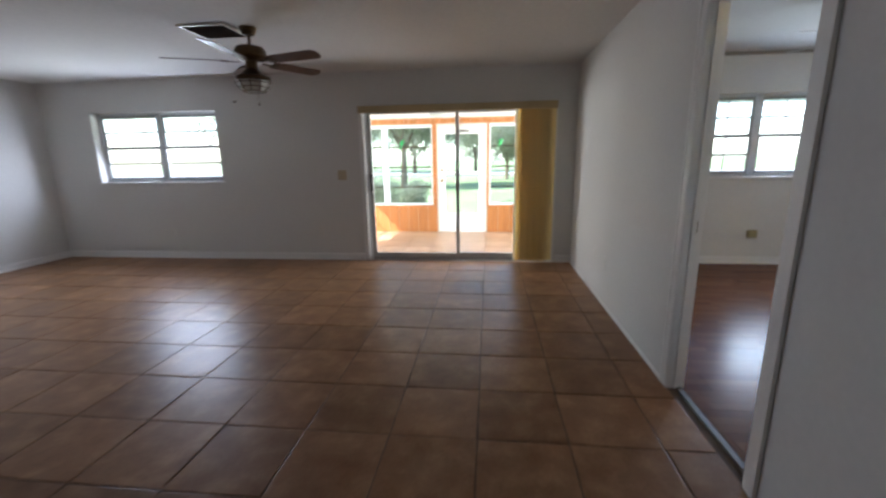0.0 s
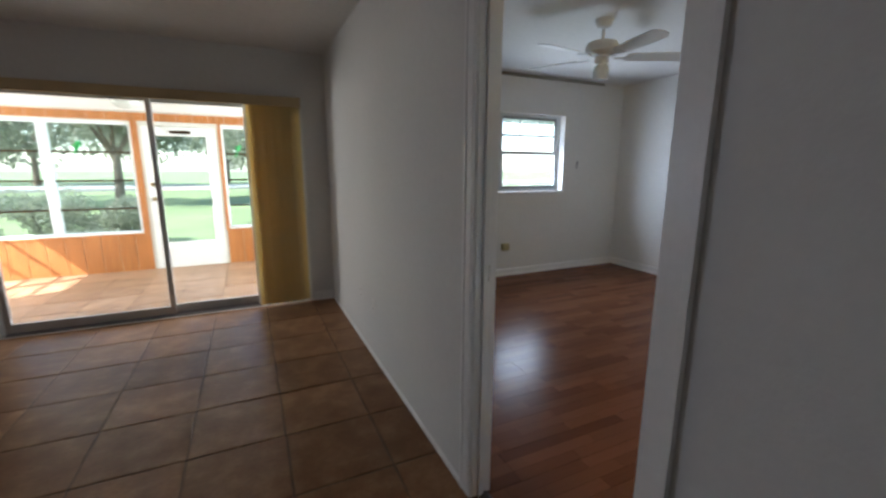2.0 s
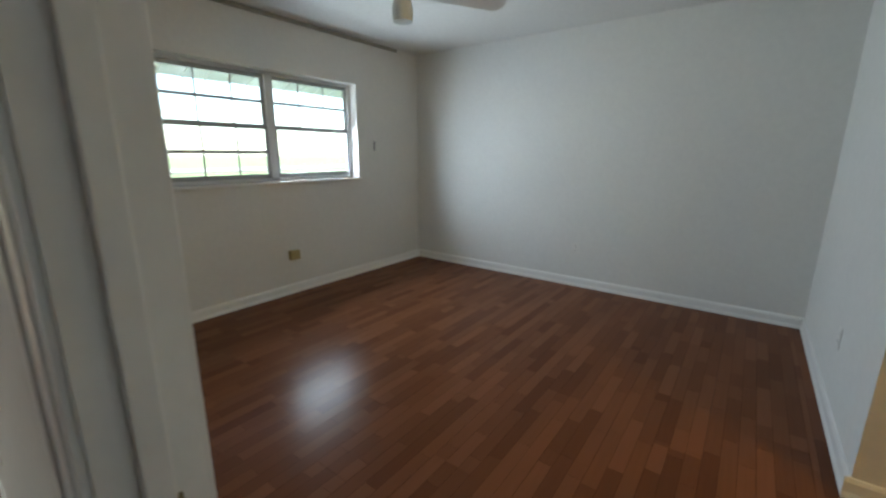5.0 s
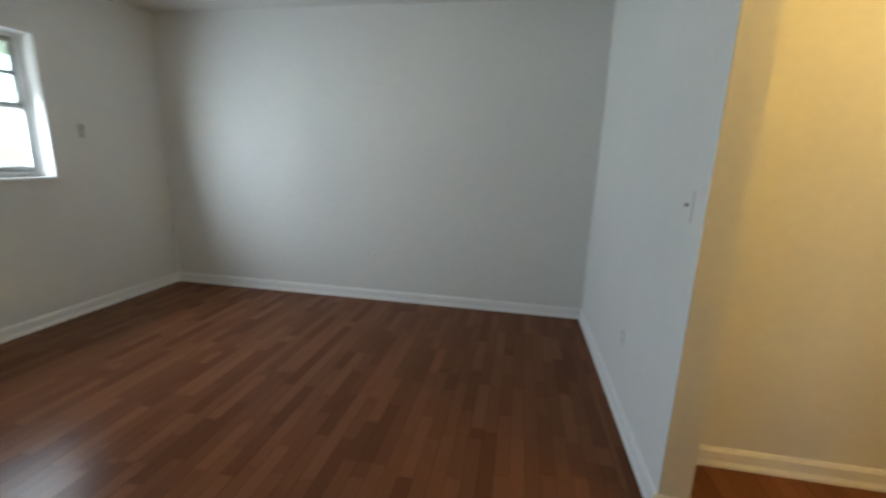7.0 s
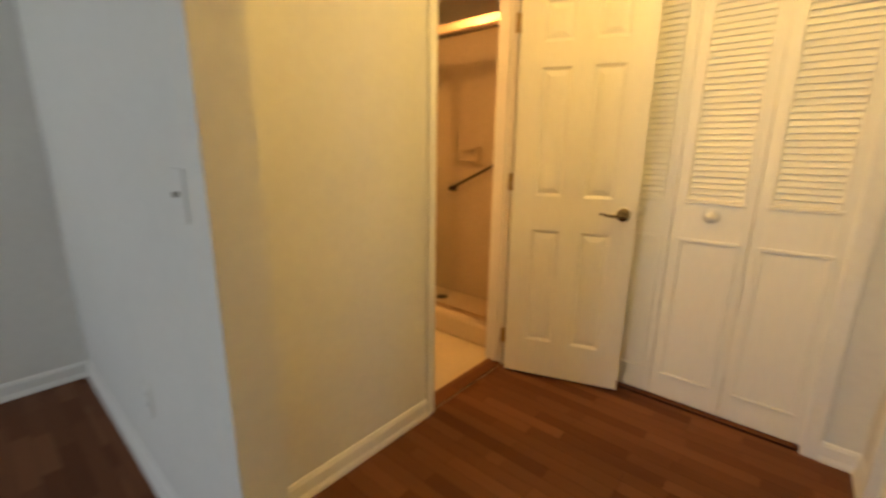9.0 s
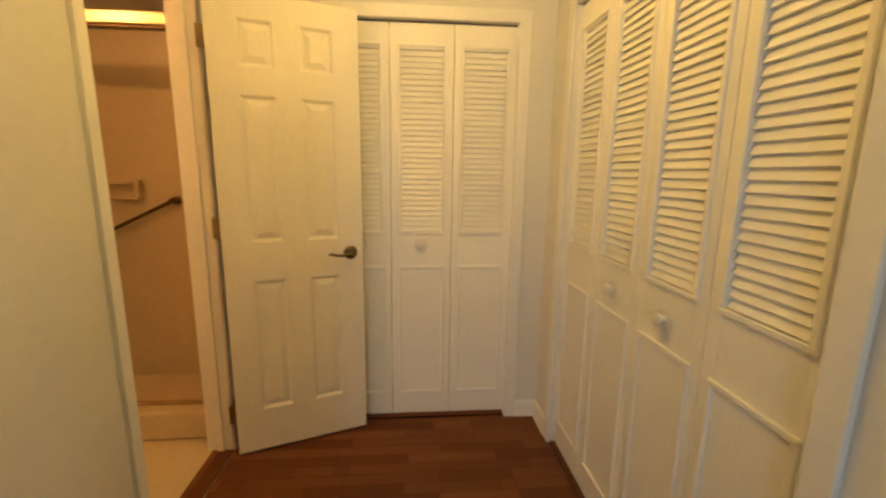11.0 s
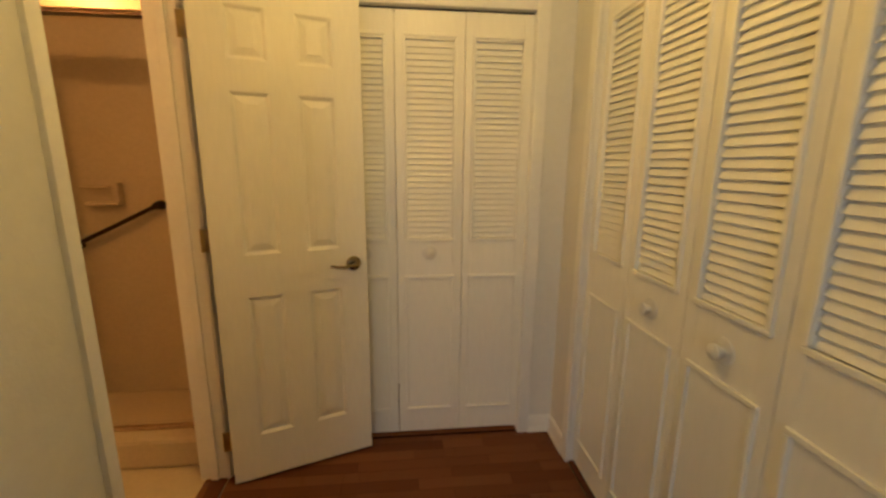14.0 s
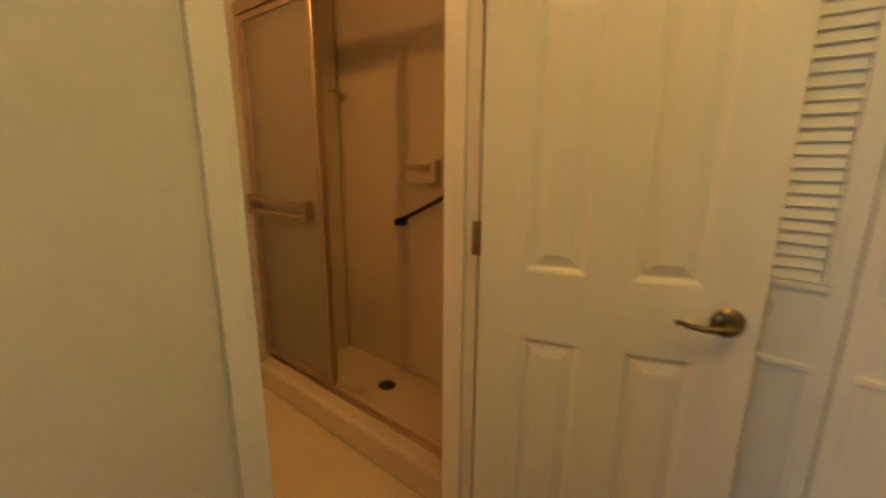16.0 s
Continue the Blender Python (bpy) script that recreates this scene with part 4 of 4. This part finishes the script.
# ---- porch ----
solid("wall_porch_west", wall_x(PWX - 0.1, PWX, NO, PFY + 0.1, -0.3, 2.5, [(6.35, 8.42, 0.43, 1.93)]), STUCCO, "porch side wall with awning windows")
# east side is out of view; its opening is assumed, to let more light in
solid("wall_porch_east", wall_x(PEX, PEX + 0.1, NO, PFY + 0.1, -0.3, 2.5, [(6.35, 8.42, 0.43, 1.93)]), STUCCO, "porch side wall with awning windows")
solid("wall_porch_north", wall_y(PFY, PFY + 0.1, PWX, PEX, -0.3, 2.12, [(-3.2, -0.87, 0.43, 1.93), (-0.755, 0.14, PZ, 1.895), (0.205, 1.36, 0.43, 1.93)]), STUCCO, "porch front wall with awning windows and a door")
bm = bmesh.new()
for v in ((PWX - 0.2, NO, 2.42), (PEX + 0.2, NO, 2.42), (PEX + 0.2, PFY + 0.35, 2.04), (PWX - 0.2, PFY + 0.35, 2.04), (PWX - 0.2, NO, 2.54), (PEX + 0.2, NO, 2.54), (PEX + 0.2, PFY + 0.35, 2.16), (PWX - 0.2, PFY + 0.35, 2.16)):
    bm.verts.new(v)
bm.verts.ensure_lookup_table()
for f in ((0, 3, 2, 1), (4, 5, 6, 7), (0, 1, 5, 4), (1, 2, 6, 5), (2, 3, 7, 6), (3, 0, 4, 7)):
    bm.faces.new([bm.verts[i] for i in f])
tagged(part("ceiling_porch", bm, TRIM), "white sloping porch ceiling", kind="structure")

pw = thing("porch_panelling", "orange-brown wood panelling below the porch windows", "panelling", pose(0, 0, 0), kind="structure")


def boards(xa, xb, za, zb):
    n = max(1, round((xb - xa) / 0.2))
    for i in range(n):
        a, b = xa + (xb - xa) * i / n, xa + (xb - xa) * (i + 1) / n
        part("board", bx(bmesh.new(), a + 0.002, PFY - 0.012, za, b - 0.002, PFY - 0.001, zb, 0.003), PANEL, pw)


boards(PWX, -0.79, PZ, 0.4)
boards(0.175, PEX, PZ, 0.4)
boards(PWX, PEX, 1.955, 2.06)
for xa, xb in ((-0.87, -0.79), (0.165, 0.205), (1.36, PEX)):
    part("upright", bx(bmesh.new(), xa, PFY - 0.014, 0.4, xb, PFY - 0.001, 1.955, 0.003), PANEL, pw)
part("cap", bx(bmesh.new(), PWX, PFY - 0.02, 0.4, -0.79, PFY - 0.001, 0.425, 0.003), PANEL, pw)
part("cap", bx(bmesh.new(), 0.175, PFY - 0.02, 0.4, PEX, PFY - 0.001, 0.425, 0.003), PANEL, pw)


def awning_window(name, m, w, h, posts):
    root = thing(name, "white porch awning window with dark cross rails", "window", m, kind="structure")
    bm = bmesh.new()
    bx(bm, 0, 0.0, 0, 0.03, 0.07, h, 0.003), bx(bm, w - 0.03, 0.0, 0, w, 0.07, h, 0.003)
    bx(bm, 0.03, 0.0, 0, w - 0.03, 0.07, 0.035, 0.003), bx(bm, 0.03, 0.0, h - 0.035, w - 0.03, 0.07, h, 0.003)
    part("window_frame", bm, ALU, root)
    for p in posts:
        part("post", bx(bmesh.new(), p - 0.05, -0.01, 0.035, p + 0.05, 0.07, h - 0.035, 0.004), ALU, root)
    for z in (0.35, 0.73, 1.105):
        part("rail", bx(bmesh.new(), 0.03, 0.015, z - 0.013, w - 0.03, 0.05, z + 0.013, 0.003), BRONZE, root)
    g = part("pane", bx(bmesh.new(), 0.03, 0.03, 0.035, w - 0.03, 0.034, h - 0.035), GLASS, root)
    g.visible_shadow = False


awning_window("window_3", pose(-3.2, PFY, 0.43), 2.33, 1.5, (1.405,))
awning_window("window_4", pose(0.205, PFY, 0.43), 1.155, 1.5, ())
awning_window("window_5", pose(PWX, 6.35, 0.43, 0, 0, 90), 2.07, 1.5, (0.7, 1.38))

# unseen east window, added with its opening to brighten the porch
awning_window("unseen_window_6", pose(PEX, 8.42, 0.43, 0, 0, -90), 2.07, 1.5, (0.7, 1.38))

pd = thing("door_3", "white porch door with two glass lights", "door", pose(-0.755, PFY + 0.01, PZ), kind="structure")
w, h = 0.895, 1.99
bm = bmesh.new()
bx(bm, 0, 0, 0, 0.12, 0.04, h, 0.003), bx(bm, w - 0.13, 0, 0, w, 0.04, h, 0.003)
bx(bm, 0.12, 0, 0, w - 0.13, 0.04, 0.37, 0.003), bx(bm, 0.12, 0, 1.12, w - 0.13, 0.04, 1.17, 0.003), bx(bm, 0.12, 0, 1.87, w - 0.13, 0.04, h, 0.003)
part("slab", bm, TRIM, pd)
for za, zb in ((0.37, 1.12), (1.17, 1.87)):
    g = part("pane", bx(bmesh.new(), 0.12, 0.018, za, w - 0.13, 0.022, zb), GLASS, pd)
    g.visible_shadow = False
part("knob", lathe(bmesh.new(), [(0.0, 0.0), (0.03, 0.0), (0.012, 0.01), (0.012, 0.03), (0.028, 0.045), (0.02, 0.06), (0.0, 0.062)], 18, pose(0.06, 0, 1.0, 90, 0, 0)), BRASS, pd, "brass knob", True)
part("deadbolt", lathe(bmesh.new(), [(0.0, 0.0), (0.028, 0.0), (0.024, 0.015), (0.0, 0.016)], 18, pose(0.06, 0, 1.2, 90, 0, 0)), BRASS, pd, "", True)
part("door_closer", bx(bmesh.new(), 0.33, -0.05, h - 0.09, 0.58, 0.0, h - 0.05, 0.006), BRONZE, pd, "dark door closer")

# coloured glass ornaments hung in the porch windows
for x, z in ((-1.45, 1.62), (0.42, 1.62)):
    og = thing("window_ornament", "small green hanging ornament in the porch window", "ornament", pose(x, PFY - 0.03, z), "ornaments in the porch windows")
    part("body", lathe(bmesh.new(), [(0.0, -0.06), (0.03, -0.04), (0.035, 0.0), (0.025, 0.04), (0.0, 0.06)], 12, pose(0, 0, 0, 0, 25, 0)), GREEN, og, "", True)
    part("tail", lathe(bmesh.new(), [(0.0, -0.16), (0.012, -0.12), (0.014, -0.06), (0.0, -0.03)], 10, pose(0, 0, 0, 0, 20, 0)), GREEN, og, "", True)
    part("thread", rod(bmesh.new(), (0, 0, 0.05), (0, 0, 1.96 - z), 0.0012, n=5), CORD, og)


# ---- outside ----
bm = bmesh.new()
bmesh.ops.create_grid(bm, x_segments=40, y_segments=40, size=400)
for v in bm.verts:
    v.co.z = -0.3 - 0.004 * max(0.0, v.co.y - 9) + 0.05 * math.sin(v.co.x * 0.05) * (abs(v.co.y) > 30)
tagged(part("ground", bm, GRASS), "sunlit mown lawn", kind="structure")
bm = bmesh.new()
bx(bm, -200, 40, -0.5, 200, 47, -0.25)
tagged(part("road", bm, ROAD), "pale asphalt road beyond the lawn", kind="structure")


def clumps(bm, centre, size, count, leaf, rng):
    """Many small leaf blades scattered through an uneven crown."""
    lobes = [(Vector([rng.uniform(-0.55, 0.55) for _ in range(3)]), rng.uniform(0.35, 0.6)) for _ in range(9)]
    for _ in range(count):
        c, r = rng.choice(lobes)
        d = Vector([rng.gauss(0, 1) for _ in range(3)]).normalized() * r * rng.uniform(0.55, 1.05)
        p = Vector([(c[i] + d[i]) * size[i] for i in range(3)]) + Vector(centre)
        q = Euler([rng.uniform(0, 6.28) for _ in range(3)]).to_matrix()
        s = leaf * rng.uniform(0.6, 1.4)
        vs = [bm.verts.new(p + q @ Vector(v)) for v in ((-s, 0, 0), (0, -s * 0.5, 0.1 * s), (s, 0, 0), (0, s * 0.5, 0.1 * s))]
        bm.faces.new(vs)
    return bm


def tree(x, y, height, spread, seed, label):
    rng = random.Random(seed)
    z0 = -0.3 - 0.004 * max(0.0, y - 9)
    root = thing("tree", label, "tree", pose(x, y, z0))
    bm = bmesh.new()
    th = height * 0.34
    r = 0.028 * height
    rod(bm, (0, 0, -0.1), (0.1 * spread * 0.2, 0, th), r, r * 0.6, 12)
    for i in range(6):
        a = i * 1.05 + rng.uniform(-0.3, 0.3)
        e = Vector((math.cos(a) * spread * 0.55, math.sin(a) * spread * 0.55, height * rng.uniform(0.6, 0.85)))
        s = Vector((0, 0, th * rng.uniform(0.65, 0.98)))
        m_ = (s + e) / 2 + Vector((0, 0, 0.3))
        rod(bm, s, m_, r * 0.42, r * 0.28, 8), rod(bm, m_, e, r * 0.28, r * 0.08, 8)
    part("trunk", bm, BARK, root, "", True)
    part("crown", clumps(bmesh.new(), (0, 0, height * 0.6), (spread, spread, height * 0.45), 6500, 0.02 * height, rng), LEAF, root)


def bush(x, y, w, hh, seed):
    rng = random.Random(seed)
    root = thing("bush", "rounded green garden shrub beside the porch", "bush", pose(x, y, -0.3), "shrubs by the porch")
    bm = bmesh.new()
    for i in range(7):
        a = i * 0.9
        rod(bm, (0, 0, -0.05), (math.cos(a) * w * 0.35, math.sin(a) * w * 0.35, hh * 0.7), 0.02, 0.006, 6)
    part("stems", bm, BARK, root)
    part("leaves", clumps(bmesh.new(), (0, 0, hh * 0.5), (w * 0.62, w * 0.62, hh * 0.5), 4500, 0.034, rng), LEAF, root)


SHADE_TREE = "broad shade tree across the lawn"
for k, (x, y, hh, sp) in enumerate(((-4.6, 24, 7.5, 4.6), (-10.5, 24, 7, 4.6), (1.6, 33, 6, 3.2), (3.6, 29, 8, 4.2), (-16, 30, 8, 5), (-7.5, 44, 9, 6), (-1.5, 56, 8, 5.5), (-17, 52, 11, 7), (5, 60, 9, 6), (-26, 60, 12, 8))):
    tree(x, y, hh, sp, 3 + 2 * k, SHADE_TREE if y < 40 else "far tree beyond the road")
for i, (x, y, w, hh) in enumerate(((-3.4, 13.0, 1.5, 1.3), (-2.1, 12.6, 1.15, 1.15), (-2.6, 10.4, 1.2, 0.62), (-1.75, 10.6, 0.95, 0.6), (0.95, 10.6, 1.0, 0.6), (-4.6, 12, 1.6, 1.2))):
    bush(x, y, w, hh, 40 + i)


# ---- floors, piece by piece ----
PITCH = 0.434
tile_cache = {}


def tile_mesh(w, h, v, material):
    """A hand-edged clay tile: wavy rim, rounded shoulder."""
    key = (round(w, 3), round(h, 3), v, material.name)
    if key not in tile_cache:
        rng = random.Random(hash((key[0], key[1], v)) & 0xFFFF)
        bm = bmesh.new()
        rim = []
        n = 3
        for (ax, ay), (bx_, by_) in (((-1, -1), (1, -1)), ((1, -1), (1, 1)), ((1, 1), (-1, 1)), ((-1, 1), (-1, -1))):
            for k in range(n):
                u = k / n
                j = 0.0016 if k else 0.003
                rim.append(((ax + (bx_ - ax) * u) * (w / 2 - 0.0035) + rng.uniform(-j, j), (ay + (by_ - ay) * u) * (h / 2 - 0.0035) + rng.uniform(-j, j)))
        rows = [[bm.verts.new((x * s, y * s2, z)) for x, y in rim] for z, s, s2 in ((-0.006, 1, 1), (-0.0012, 1, 1), (0.0, 1 - 0.008 / w, 1 - 0.008 / h))]
        k = len(rim)
        for a, b in zip(rows, rows[1:]):
            for i in range(k):
                bm.faces.new((a[i], a[(i + 1) % k], b[(i + 1) % k], b[i]))
        bm.faces.new(rows[-1])
        tile_cache[key] = mesh_of("tile", bm, material)
    return tile_cache[key]


def tiles(floor, x0, x1, y0, y1, z, ox, oy, material, dx=0.0):
    i = math.floor((x0 - ox) / PITCH)
    rng = random.Random(7)
    while ox + i * PITCH < x1:
        a, b = max(x0, ox + i * PITCH), min(x1, ox + (i + 1) * PITCH)
        j = math.floor((y0 - oy) / PITCH)
        while oy + j * PITCH < y1:
            c, e = max(y0, oy + j * PITCH), min(y1, oy + (j + 1) * PITCH)
            if b - a > 0.03 and e - c > 0.03:
                ob = new("tile", tile_mesh(b - a, e - c, rng.randrange(6), material))
                ob.parent = floor
                ob.matrix_basis = pose((a + b) / 2, (c + e) / 2, z + rng.uniform(-0.0006, 0.0006), rng.uniform(-0.12, 0.12), rng.uniform(-0.12, 0.12), 0)
            j += 1
        i += 1


fl = solid("floor_living", [(LW, SL, -0.1, PX + 0.055, NL, -0.004), (-1.39, NL, -0.1, 0.99, NO, -0.004)], GROUT, "brown clay-look floor tiles with dark grout")
tiles(fl, LW, PX, SL, NL, 0.0, 0.148, 2.778, TILE)
fp = solid("floor_porch", [(PWX, NO, -0.3, PEX, PFY, PZ - 0.004)], GROUT, "sunlit terracotta porch floor tiles")
tiles(fp, PWX, PEX, NO, PFY, PZ, 0.148, 2.778 + 0.1, PTILE)

# laminate boards, three printed strips to a board
fb = solid("floor_bedroom", [(PX + 0.055, BS, -0.1, EX, NB, -0.008), (HW, HS, -0.1, HE, BS, -0.008)], DARK, "red-brown laminate floor boards")
PW, PL = 0.192, 1.28
plank_cache = {}


def plank(xa, xb, ya, yb):
    w, h = round(xb - xa, 3), round(yb - ya, 3)
    if (w, h) not in plank_cache:
        bm = bmesh.new()
        r = [[bm.verts.new((x, y, z)) for x, y in ((q, q), (w - q, q), (w - q, h - q), (q, h - q))] for q, z in ((0.0003, -0.008), (0.0003, -0.0006), (0.001, 0.0))]
        for a, b in zip(r, r[1:]):
            for i in range(4):
                bm.faces.new((a[i], a[(i + 1) % 4], b[(i + 1) % 4], b[i]))
        bm.faces.new(r[-1])
        plank_cache[(w, h)] = mesh_of("plank", bm, LAM)
    ob = new("plank", plank_cache[(w, h)])
    ob.parent = fb
    ob.matrix_basis = pose(xa, ya, 0.0)


def lay(x0, x1, y0, y1):
    j0 = math.floor(y0 / PW)
    for j in range(j0, math.ceil(y1 / PW)):
        ya, yb = max(y0, j * PW), min(y1, (j + 1) * PW)
        if yb - ya < 0.004:
            continue
        s = -3.0 + (j * 0.47) % PL
        while s < x1:
            xa, xb = max(x0, s), min(x1, s + PL)
            if xb - xa > 0.01:
                plank(xa, xb, ya, yb)
            s += PL


lay(1.3, EX, BS, NB)
lay(HW, HE, HS, BS)
